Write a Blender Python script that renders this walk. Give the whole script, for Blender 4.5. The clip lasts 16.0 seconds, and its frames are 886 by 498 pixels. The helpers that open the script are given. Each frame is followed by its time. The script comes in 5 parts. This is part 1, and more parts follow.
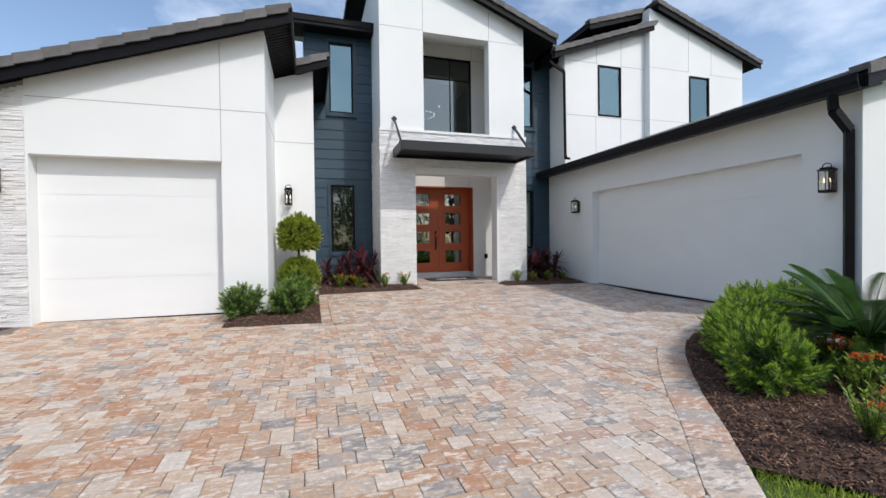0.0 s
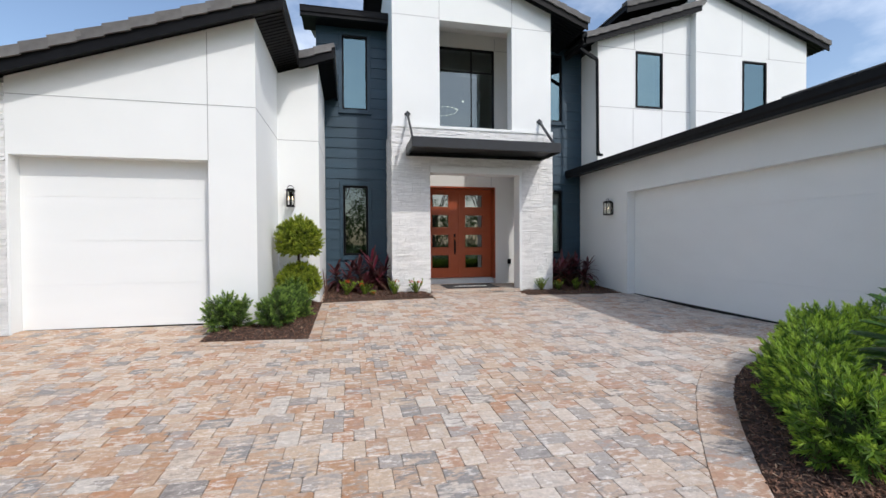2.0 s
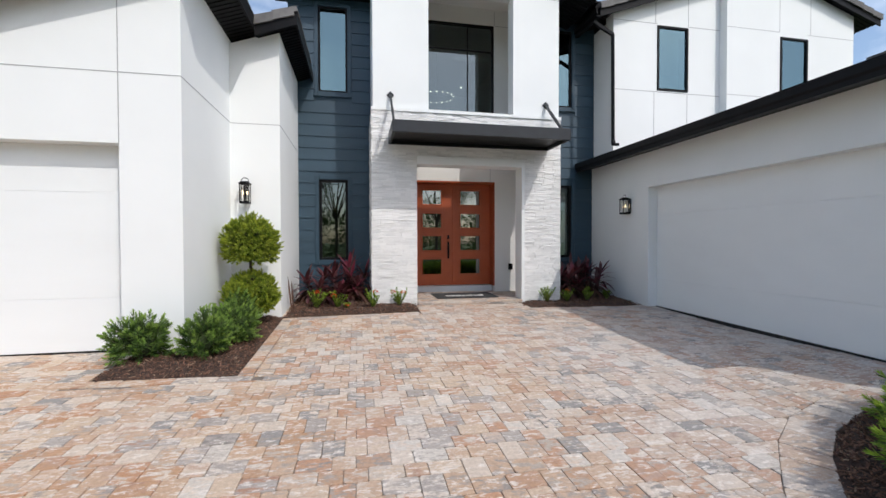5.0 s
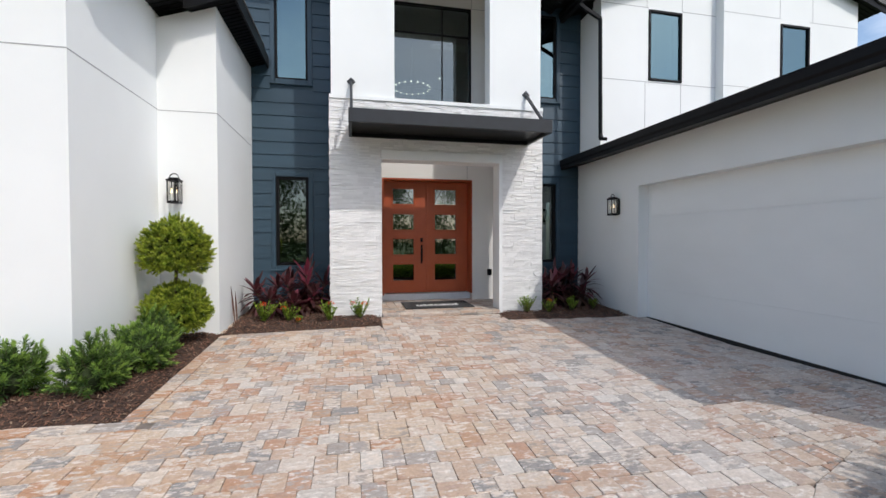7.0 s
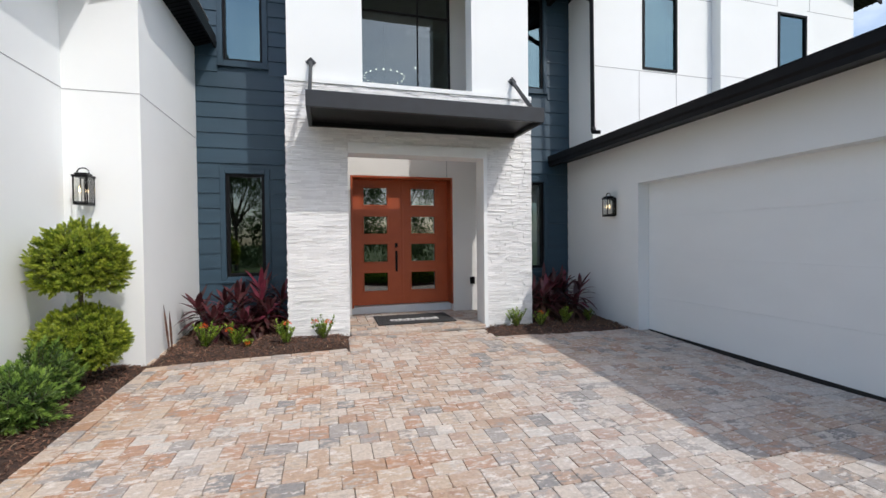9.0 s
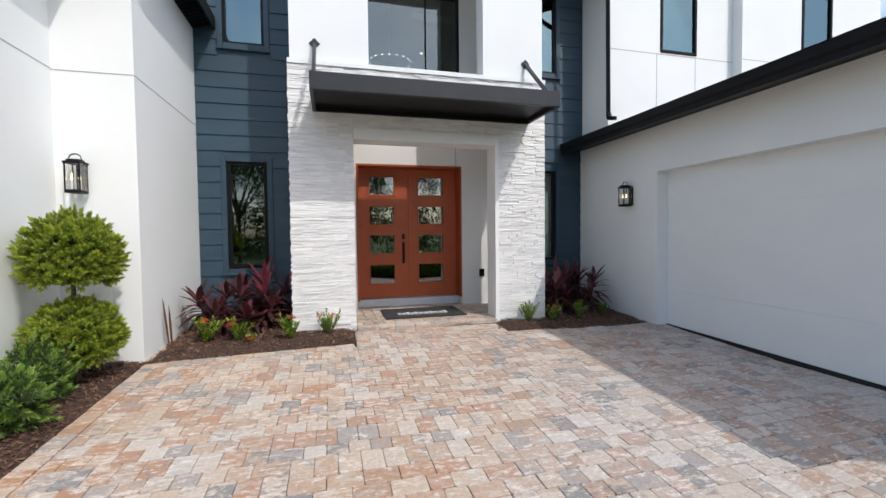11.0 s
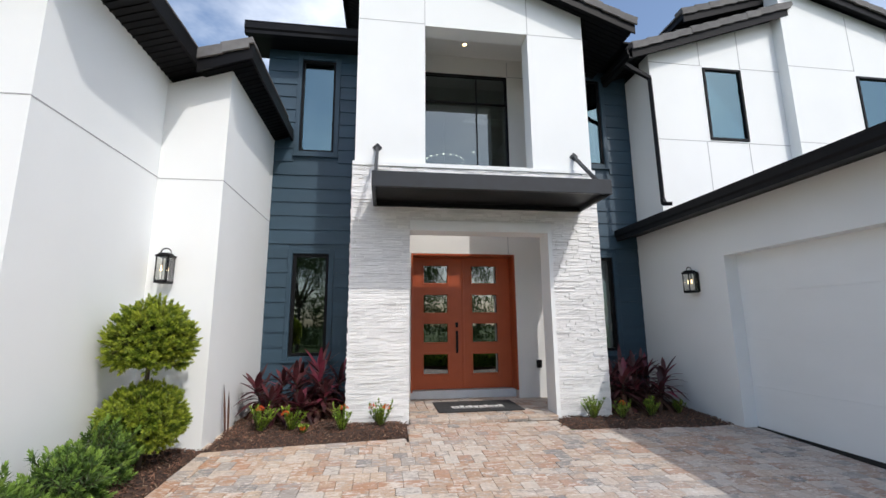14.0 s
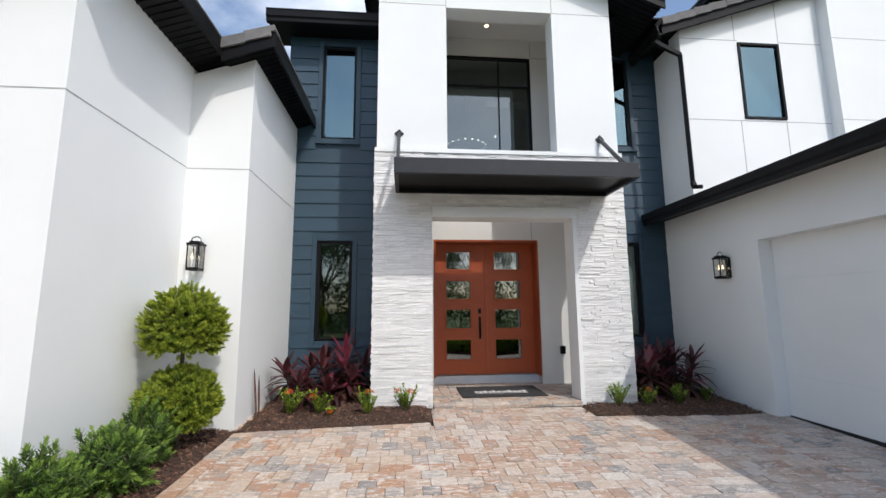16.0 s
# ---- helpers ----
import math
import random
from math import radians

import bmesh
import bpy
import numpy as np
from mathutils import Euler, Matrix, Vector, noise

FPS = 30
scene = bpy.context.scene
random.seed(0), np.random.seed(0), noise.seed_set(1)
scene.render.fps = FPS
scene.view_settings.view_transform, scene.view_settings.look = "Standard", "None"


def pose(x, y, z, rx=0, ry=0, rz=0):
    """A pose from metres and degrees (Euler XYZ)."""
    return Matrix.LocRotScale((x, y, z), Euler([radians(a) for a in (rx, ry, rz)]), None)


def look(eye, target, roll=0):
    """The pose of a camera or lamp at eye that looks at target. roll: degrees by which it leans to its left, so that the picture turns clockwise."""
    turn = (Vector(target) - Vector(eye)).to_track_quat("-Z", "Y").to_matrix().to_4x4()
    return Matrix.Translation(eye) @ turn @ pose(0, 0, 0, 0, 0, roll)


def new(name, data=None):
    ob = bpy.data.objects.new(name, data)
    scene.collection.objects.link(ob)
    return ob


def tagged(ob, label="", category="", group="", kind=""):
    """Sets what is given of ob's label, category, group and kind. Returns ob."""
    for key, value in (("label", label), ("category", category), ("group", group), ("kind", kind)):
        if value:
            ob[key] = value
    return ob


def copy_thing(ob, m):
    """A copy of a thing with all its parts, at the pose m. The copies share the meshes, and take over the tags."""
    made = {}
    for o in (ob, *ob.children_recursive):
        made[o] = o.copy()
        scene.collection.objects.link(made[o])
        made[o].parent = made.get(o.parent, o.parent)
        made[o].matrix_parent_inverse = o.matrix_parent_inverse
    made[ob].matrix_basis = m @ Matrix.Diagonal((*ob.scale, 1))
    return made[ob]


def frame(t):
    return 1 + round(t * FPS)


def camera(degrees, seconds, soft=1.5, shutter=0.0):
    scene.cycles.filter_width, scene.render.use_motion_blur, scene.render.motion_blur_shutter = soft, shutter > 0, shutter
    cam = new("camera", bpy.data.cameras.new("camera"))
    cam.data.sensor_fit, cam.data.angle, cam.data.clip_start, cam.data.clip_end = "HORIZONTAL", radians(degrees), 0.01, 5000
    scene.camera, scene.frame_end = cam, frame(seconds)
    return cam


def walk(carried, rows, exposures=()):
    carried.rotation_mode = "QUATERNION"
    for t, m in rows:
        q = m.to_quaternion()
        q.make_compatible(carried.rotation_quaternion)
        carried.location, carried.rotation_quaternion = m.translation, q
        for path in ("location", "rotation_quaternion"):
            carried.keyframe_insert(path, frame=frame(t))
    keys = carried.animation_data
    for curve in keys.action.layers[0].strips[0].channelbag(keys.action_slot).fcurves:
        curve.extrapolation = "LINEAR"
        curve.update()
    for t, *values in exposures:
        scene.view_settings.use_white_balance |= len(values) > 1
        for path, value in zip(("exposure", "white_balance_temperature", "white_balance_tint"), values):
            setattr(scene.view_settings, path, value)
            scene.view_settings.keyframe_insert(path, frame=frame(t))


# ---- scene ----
cam = camera(92.4, 16.0)
PATH = [
    (0, (0.01, -0.297, 1.016), (0.605, 1.613, 0.985), -0.7),
    (0.5, (0.116, -0.033, 1.067), (0.678, 1.886, 1.037), -0.6),
    (1, (0.264, 0.129, 1.102), (0.782, 2.061, 1.073), -0.5),
    (1.5, (0.537, 0.207, 1.116), (1.009, 2.15, 1.088), -0.4),
    (2, (0.701, 0.325, 1.113), (1.127, 2.279, 1.084), -0.3),
    (2.5, (0.751, 0.594, 1.134), (1.149, 2.554, 1.102), -0.1),
    (3, (0.884, 0.777, 1.161), (1.264, 2.74, 1.128), -0.1),
    (3.5, (1.141, 0.894, 1.201), (1.518, 2.858, 1.166), -0.1),
    (4, (1.257, 1.086, 1.192), (1.634, 3.05, 1.156), -0.1),
    (4.2, (1.26, 1.19, 1.194), (1.639, 3.153, 1.155), -0.1),
    (6.3, (1.689, 2.144, 1.249), (2.101, 4.101, 1.222), -0.1),
    (6.5, (1.755, 2.197, 1.279), (2.155, 4.156, 1.245), -0.2),
    (7, (1.954, 2.365, 1.299), (2.378, 4.319, 1.258), -0.1),
    (7.5, (2.188, 2.605, 1.352), (2.641, 4.552, 1.317), -0.1),
    (8, (2.171, 2.864, 1.376), (2.657, 4.804, 1.341), -0.0),
    (8.2, (2.169, 2.971, 1.377), (2.667, 4.908, 1.345), -0.2),
    (10.5, (2.166, 3.572, 1.355), (2.704, 5.498, 1.295), -0.6),
    (11, (2.14, 3.59, 1.356), (2.65, 5.522, 1.282), -0.6),
    (11.5, (2.141, 3.598, 1.338), (2.612, 5.541, 1.292), -0.6),
    (12, (2.141, 3.594, 1.329), (2.57, 5.548, 1.359), -0.6),
    (12.5, (2.118, 3.586, 1.333), (2.509, 5.543, 1.469), -0.6),
    (13, (2.116, 3.594, 1.331), (2.465, 5.548, 1.575), -0.6),
    (13.5, (2.1, 3.588, 1.336), (2.41, 5.538, 1.652), -0.6),
    (14, (2.113, 3.587, 1.322), (2.384, 5.538, 1.67), -0.5),
    (14.5, (2.111, 3.584, 1.318), (2.353, 5.539, 1.663), -0.5),
    (15, (2.097, 3.599, 1.315), (2.316, 5.56, 1.643), -0.5),
    (15.5, (2.09, 3.607, 1.327), (2.288, 5.574, 1.63), -0.5),
    (16, (2.091, 3.602, 1.335), (2.264, 5.575, 1.617), -0.4),
]
walk(cam, [(t, look(eye, target, roll)) for t, eye, target, roll in PATH],
     [(0.0, 0.39), (4.2, 0.41), (8.0, 0.46), (11.0, 0.51), (16.0, 0.51)])

# ---- world, sun ----
world = bpy.data.worlds.new("sky")
scene.world = world
world.use_nodes = True
wn, wl = world.node_tree.nodes, world.node_tree.links
sky = wn.new("ShaderNodeTexSky")
sky.sky_type = 'NISHITA'
sky.sun_disc = False
SUN = Vector((0.575, -1.0, 1.29)).normalized()
sky.sun_elevation = math.asin(SUN.z)
sky.sun_rotation = math.atan2(SUN.x, SUN.y)
sky.air_density, sky.dust_density, sky.ozone_density = 1.0, 1.9, 1.3
tc = wn.new("ShaderNodeTexCoord")
mp = wn.new("ShaderNodeMapping")
mp.inputs["Scale"].default_value = (1.0, 1.0, 2.2)
mp.inputs["Location"].default_value = (1.7, 0.4, 0.12)
cn = wn.new("ShaderNodeTexNoise")
cn.inputs["Scale"].default_value, cn.inputs["Detail"].default_value, cn.inputs["Roughness"].default_value = 2.1, 7.0, 0.55
cr = wn.new("ShaderNodeValToRGB")
cr.color_ramp.elements[0].position, cr.color_ramp.elements[1].position = 0.48, 0.80
cr.color_ramp.elements[1].color = (0.62, 0.62, 0.62, 1)
cm = wn.new("ShaderNodeMix")
cm.data_type = 'RGBA'
cm.inputs["B"].default_value = (10.2, 10.4, 10.7, 1)
wl.new(tc.outputs["Generated"], mp.inputs["Vector"])
wl.new(mp.outputs["Vector"], cn.inputs["Vector"])
wl.new(cn.outputs["Fac"], cr.inputs["Fac"])
wl.new(cr.outputs["Color"], cm.inputs["Factor"])
wl.new(sky.outputs["Color"], cm.inputs["A"])
wl.new(cm.outputs["Result"], wn["Background"].inputs["Color"])
wn["Background"].inputs["Strength"].default_value = 0.15

sun = new("sun", bpy.data.lights.new("sun", 'SUN'))
sun.data.energy, sun.data.angle, sun.data.color = 1.62, radians(0.55), (1.0, 0.965, 0.925)
sun.matrix_world = look(SUN * 50, (0, 0, 0))


# ---- materials ----
def material(name, color, rough=0.6, second=None, scale=6.0, amount=0.5, bump=0.0, bump_scale=40.0, metal=0.0, stretch=(1, 1, 1), vary=0.0, spec=0.5, island=False):
    """A surface with variation at two scales, fine relief, and a little difference from piece to piece."""
    m = bpy.data.materials.new(name)
    m.use_nodes = True
    n, l = m.node_tree.nodes, m.node_tree.links
    b = n["Principled BSDF"]
    b.inputs["Roughness"].default_value, b.inputs["Metallic"].default_value = rough, metal
    b.inputs["Specular IOR Level"].default_value = spec
    co = n.new("ShaderNodeTexCoord")
    ma = n.new("ShaderNodeMapping")
    ma.inputs["Scale"].default_value = stretch
    l.new(co.outputs["Object"], ma.inputs["Vector"])
    no = n.new("ShaderNodeTexNoise")
    no.inputs["Scale"].default_value, no.inputs["Detail"].default_value = scale, 6.0
    l.new(ma.outputs["Vector"], no.inputs["Vector"])
    mix = n.new("ShaderNodeMix")
    mix.data_type = 'RGBA'
    sec = second or tuple(c * 0.88 for c in color)
    mix.inputs["A"].default_value, mix.inputs["B"].default_value = (*color, 1), (*sec, 1)
    ramp = n.new("ShaderNodeMapRange")
    ramp.inputs["From Min"].default_value, ramp.inputs["From Max"].default_value = 0.35, 0.65
    ramp.inputs["To Max"].default_value = amount
    l.new(no.outputs["Fac"], ramp.inputs["Value"])
    l.new(ramp.outputs["Result"], mix.inputs["Factor"])
    out = mix.outputs["Result"]
    if vary:
        info = n.new("ShaderNodeNewGeometry" if island else "ShaderNodeObjectInfo")
        hsv = n.new("ShaderNodeHueSaturation")
        mr = n.new("ShaderNodeMapRange")
        mr.inputs["To Min"].default_value, mr.inputs["To Max"].default_value = 1 - vary, 1 + vary
        l.new(info.outputs["Random Per Island" if island else "Random"], mr.inputs["Value"])
        l.new(mr.outputs["Result"], hsv.inputs["Value"])
        l.new(out, hsv.inputs["Color"])
        out = hsv.outputs["Color"]
    l.new(out, b.inputs["Base Color"])
    if bump:
        bn = n.new("ShaderNodeTexNoise")
        bn.inputs["Scale"].default_value, bn.inputs["Detail"].default_value = bump_scale, 4.0
        l.new(ma.outputs["Vector"], bn.inputs["Vector"])
        bu = n.new("ShaderNodeBump")
        bu.inputs["Strength"].default_value, bu.inputs["Distance"].default_value = bump, 0.01
        l.new(bn.outputs["Fac"], bu.inputs["Height"])
        l.new(bu.outputs["Normal"], b.inputs["Normal"])
    return m


def paver_material(name, island):
    """Blended concrete pavers: cream, tan, terracotta and charcoal, streaked and speckled."""
    m = bpy.data.materials.new(name)
    m.use_nodes = True
    n, l = m.node_tree.nodes, m.node_tree.links
    b = n["Principled BSDF"]
    b.inputs["Roughness"].default_value = 0.78
    b.inputs["Specular IOR Level"].default_value = 0.3
    co = n.new("ShaderNodeNewGeometry")
    info = co if island else n.new("ShaderNodeObjectInfo")
    rnd = info.outputs["Random Per Island" if island else "Random"]

    def ramp(stops):
        r = n.new("ShaderNodeValToRGB")
        e = r.color_ramp.elements
        while len(e) < len(stops):
            e.new(0.5)
        for k, (p, c) in zip(e, stops):
            k.position, k.color = p, (*c, 1)
        return r
    cream, tan, terra, rust, grey, slate = (0.47, 0.402, 0.34), (0.40, 0.30, 0.228), (0.37, 0.236, 0.166), (0.31, 0.20, 0.15), (0.31, 0.28, 0.255), (0.225, 0.212, 0.20)
    r1 = ramp([(0.0, cream), (0.14, tan), (0.27, terra), (0.41, grey), (0.53, (0.44, 0.355, 0.28)), (0.65, tan), (0.785, slate), (0.84, (0.36, 0.245, 0.175)), (0.95, (0.46, 0.42, 0.375))])
    r2 = ramp([(0.0, tan), (0.15, (0.54, 0.475, 0.41)), (0.3, (0.21, 0.19, 0.175)), (0.45, cream), (0.6, rust), (0.72, (0.54, 0.475, 0.41)), (0.86, (0.27, 0.235, 0.205)), (1.0, cream)])
    r1.color_ramp.interpolation = 'CONSTANT'
    l.new(rnd, r1.inputs["Fac"])
    far = n.new("ShaderNodeMath")
    far.operation = 'MULTIPLY'
    far.inputs[1].default_value = 7.31
    fr = n.new("ShaderNodeMath")
    fr.operation = 'FRACT'
    l.new(rnd, far.inputs[0])
    l.new(far.outputs[0], fr.inputs[0])
    l.new(fr.outputs[0], r2.inputs["Fac"])
    off = n.new("ShaderNodeVectorMath")
    off.operation = 'MULTIPLY_ADD'
    off.inputs[1].default_value = (1, 1, 1)
    cb = n.new("ShaderNodeCombineXYZ")
    l.new(fr.outputs[0], cb.inputs["Z"])
    l.new(co.outputs["Position"], off.inputs[0])
    l.new(cb.outputs[0], off.inputs[2])
    ma = n.new("ShaderNodeMapping")
    ma.inputs["Scale"].default_value = (8.0, 19.0, 12.0)
    l.new(off.outputs[0], ma.inputs["Vector"])
    st = n.new("ShaderNodeTexNoise")
    st.inputs["Scale"].default_value, st.inputs["Detail"].default_value = 1.1, 7.0
    st.inputs["Roughness"].default_value = 0.68
    l.new(ma.outputs["Vector"], st.inputs["Vector"])
    mr = n.new("ShaderNodeMapRange")
    mr.inputs["From Min"].default_value, mr.inputs["From Max"].default_value = 0.485, 0.575
    l.new(st.outputs["Fac"], mr.inputs["Value"])
    mix = n.new("ShaderNodeMix")
    mix.data_type = 'RGBA'
    l.new(mr.outputs["Result"], mix.inputs["Factor"])
    l.new(r1.outputs["Color"], mix.inputs["A"])
    l.new(r2.outputs["Color"], mix.inputs["B"])
    sp = n.new("ShaderNodeTexNoise")
    sp.inputs["Scale"].default_value, sp.inputs["Detail"].default_value = 1.2, 10.0
    sp.inputs["Roughness"].default_value = 0.72
    l.new(ma.outputs["Vector"], sp.inputs["Vector"])
    sr = n.new("ShaderNodeMapRange")
    sr.inputs["From Min"].default_value, sr.inputs["From Max"].default_value, sr.inputs["To Max"].default_value = 0.545, 0.60, 0.8
    l.new(sp.outputs["Fac"], sr.inputs["Value"])
    mx2 = n.new("ShaderNodeMix")
    mx2.data_type = 'RGBA'
    mx2.inputs["B"].default_value = (0.58, 0.535, 0.49, 1)
    l.new(sr.outputs["Result"], mx2.inputs["Factor"])
    l.new(mix.outputs["Result"], mx2.inputs["A"])
    # a broad warm drift over the court
    br = n.new("ShaderNodeTexNoise")
    br.inputs["Scale"].default_value, br.inputs["Detail"].default_value = 0.55, 3.0
    l.new(co.outputs["Position"], br.inputs["Vector"])
    hs = n.new("ShaderNodeHueSaturation")
    bm2 = n.new("ShaderNodeMapRange")
    bm2.inputs["From Min"].default_value, bm2.inputs["From Max"].default_value = 0.25, 0.75
    bm2.inputs["To Min"].default_value, bm2.inputs["To Max"].default_value = 0.74, 1.26
    # saturation falls along x: the right-hand shade's cool grey is painted in
    sx = n.new("ShaderNodeSeparateXYZ")
    l.new(co.outputs["Position"], sx.inputs[0])
    dr = n.new("ShaderNodeMath")
    dr.operation = 'MULTIPLY_ADD'
    dr.inputs[1].default_value, dr.inputs[2].default_value = -0.08, 0.26
    l.new(sx.outputs["X"], dr.inputs[0])
    ad = n.new("ShaderNodeMath")
    l.new(br.outputs["Fac"], ad.inputs[0])
    l.new(dr.outputs[0], ad.inputs[1])
    l.new(ad.outputs[0], bm2.inputs["Value"])
    l.new(bm2.outputs["Result"], hs.inputs["Saturation"])
    l.new(mx2.outputs["Result"], hs.inputs["Color"])
    l.new(hs.outputs["Color"], b.inputs["Base Color"])
    fine = n.new("ShaderNodeTexNoise")
    fine.inputs["Scale"].default_value, fine.inputs["Detail"].default_value = 60.0, 5.0
    l.new(co.outputs["Position"], fine.inputs["Vector"])
    # pitted grain and worn, dusty spots
    pit = n.new("ShaderNodeTexNoise")
    pit.inputs["Scale"].default_value, pit.inputs["Detail"].default_value = 38.0, 6.0
    pit.inputs["Roughness"].default_value = 0.7
    l.new(co.outputs["Position"], pit.inputs["Vector"])
    pr = n.new("ShaderNodeMapRange")
    pr.inputs["From Min"].default_value, pr.inputs["From Max"].default_value = 0.33, 0.67
    pr.inputs["To Min"].default_value, pr.inputs["To Max"].default_value = 0.98, 1.34
    l.new(pit.outputs["Fac"], pr.inputs["Value"])
    l.new(pr.outputs["Result"], hs.inputs["Value"])
    bu = n.new("ShaderNodeBump")
    bu.inputs["Strength"].default_value, bu.inputs["Distance"].default_value = 0.5, 0.008
    l.new(fine.outputs["Fac"], bu.inputs["Height"])
    l.new(bu.outputs["Normal"], b.inputs["Normal"])
    return m


def glass_material(name, tint, rough=0.0):
    m = bpy.data.materials.new(name)
    m.use_nodes = True
    b = m.node_tree.nodes["Principled BSDF"]
    b.inputs["Base Color"].default_value = (*tint, 1)
    b.inputs["Roughness"].default_value = rough
    b.inputs["Transmission Weight"].default_value = 1.0
    b.inputs["IOR"].default_value = 1.5
    return m


def coated_glass(name, tint, mirror, coat=(0.54, 0.78, 0.84)):
    """Low-emissivity glazing: tinted see-through glass with a reflecting coat."""
    m = bpy.data.materials.new(name)
    m.use_nodes = True
    n, l = m.node_tree.nodes, m.node_tree.links
    n.remove(n["Principled BSDF"])
    tr, gl, mx = n.new("ShaderNodeBsdfTransparent"), n.new("ShaderNodeBsdfGlossy"), n.new("ShaderNodeMixShader")
    tr.inputs["Color"].default_value = (*tint, 1)
    gl.inputs["Color"].default_value, gl.inputs["Roughness"].default_value = (*coat, 1), 0.0
    lw, mr = n.new("ShaderNodeLayerWeight"), n.new("ShaderNodeMapRange")
    lw.inputs["Blend"].default_value = 0.25
    mr.inputs["To Min"].default_value, mr.inputs["To Max"].default_value = mirror, 1.0
    l.new(lw.outputs["Fresnel"], mr.inputs["Value"])
    l.new(mr.outputs["Result"], mx.inputs["Fac"])
    l.new(tr.outputs[0], mx.inputs[1])
    l.new(gl.outputs[0], mx.inputs[2])
    l.new(mx.outputs[0], n["Material Output"].inputs["Surface"])
    return m


def glow_material(name, color, strength):
    m = bpy.data.materials.new(name)
    m.use_nodes = True
    b = m.node_tree.nodes["Principled BSDF"]
    b.inputs["Base Color"].default_value = (*color, 1)
    b.inputs["Emission Color"].default_value = (*color, 1)
    b.inputs["Emission Strength"].default_value = strength
    return m


def leaf_material(name, a, b2, rough=0.45, vary=0.35, trans=0.35):
    m = material(name, a, rough, b2, 9.0, 1.0, vary=vary, island=True)
    n, l = m.node_tree.nodes, m.node_tree.links
    p = n["Principled BSDF"]
    tr = n.new("ShaderNodeBsdfTranslucent")
    ad = n.new("ShaderNodeMixShader")
    ad.inputs["Fac"].default_value = trans
    src = p.inputs["Base Color"].links[0].from_socket
    l.new(src, tr.inputs["Color"])
    l.new(p.outputs[0], ad.inputs[1])
    l.new(tr.outputs[0], ad.inputs[2])
    l.new(ad.outputs[0], n["Material Output"].inputs["Surface"])
    return m


STUCCO = material("white stucco", (0.825, 0.84, 0.83), 0.85, (0.79, 0.805, 0.795), 0.9, 0.8, 0.10, 90.0)
STUCCO_IN = material("porch stucco", (0.78, 0.77, 0.74), 0.85, (0.74, 0.73, 0.70), 0.9, 0.8, 0.10, 90.0)
JOINT = material("stucco control joint", (0.40, 0.40, 0.40), 0.8)
SIDING = material("blue grey painted siding", (0.026, 0.060, 0.090), 0.5, (0.023, 0.052, 0.078), 3.0, 0.8, 0.2, 60.0, stretch=(0.3, 1, 3), vary=0.06)
BLACK = material("black painted metal", (0.007, 0.007, 0.008), 0.42, (0.010, 0.010, 0.011), 8.0, 0.8, 0.05, 60.0, spec=0.14)
CANOPY = material("charcoal canopy metal", (0.031, 0.034, 0.039), 0.4, (0.027, 0.028, 0.030), 5.0, 0.8, 0.05, 60.0, spec=0.3)
FASCIA = material("black painted fascia board", (0.006, 0.006, 0.007), 0.5, (0.009, 0.009, 0.010), 6.0, 0.8, 0.1, 50.0, spec=0.12)
SOFFIT = material("black vinyl soffit", (0.005, 0.005, 0.006), 0.5, (0.008, 0.008, 0.009), 4.0, 0.6, spec=0.12)
TILE = material("grey concrete roof tile", (0.125, 0.12, 0.117), 0.9, (0.175, 0.17, 0.165), 7.0, 0.8, 0.5, 45.0, vary=0.18)
STONE = material("white ledge stone", (0.81, 0.805, 0.79), 0.8, (0.75, 0.745, 0.73), 6.0, 0.8, 0.35, 40.0, stretch=(0.6, 0.6, 2.0), vary=0.08)
STONE_REST = material("white ledge stone rest", (0.81, 0.805, 0.79), 0.8, (0.75, 0.745, 0.73), 6.0, 0.8, 0.35, 40.0, stretch=(0.6, 0.6, 2.0), vary=0.08, island=True)
MORTAR = material("grey mortar bed", (0.42, 0.41, 0.40), 0.9)
DOORPAINT = material("burnt orange painted door", (0.40, 0.082, 0.026), 0.38, (0.36, 0.072, 0.023), 5.0, 0.8, 0.08, 50.0)
SILL = material("pale grey threshold paint", (0.56, 0.59, 0.62), 0.5, (0.50, 0.53, 0.56), 6.0, 0.7)
GARAGE = material("white garage door steel", (0.825, 0.84, 0.832), 0.5, (0.80, 0.815, 0.807), 1.5, 0.8, 0.10, 120.0, stretch=(0.4, 1, 2))
RUBBER = material("black rubber seal", (0.012, 0.012, 0.012), 0.7)
GLASS = coated_glass("window glass", (0.34, 0.38, 0.39), 0.25, (0.46, 0.68, 0.74))
GLASS_LOW = coated_glass("lower window glass", (0.4, 0.44, 0.43), 0.15, (0.72, 0.80, 0.80))
DOORGLASS = coated_glass("door glass", (0.16, 0.165, 0.16), 0.26, (0.80, 0.82, 0.80))
LAMPGLASS = glass_material("lantern glass", (0.97, 0.97, 0.95))
# plaster darkened in its colour to give the rooms their dimness
ROOM = material("interior plaster, painted dim", (0.42, 0.40, 0.36), 0.9, (0.36, 0.34, 0.31), 1.0, 0.8)
BLIND = material("grey window blind", (0.44, 0.47, 0.49), 0.8, (0.40, 0.43, 0.45), 2.0, 0.8)
BULB = glow_material("warm bulb", (1.0, 0.74, 0.42), 3.0)
CRYSTAL = glow_material("chandelier bulb", (1.0, 0.93, 0.80), 6.0)
MAT = material("charcoal coir doormat", (0.030, 0.031, 0.032), 0.95, (0.045, 0.045, 0.046), 30.0, 0.8, 0.6, 200.0)
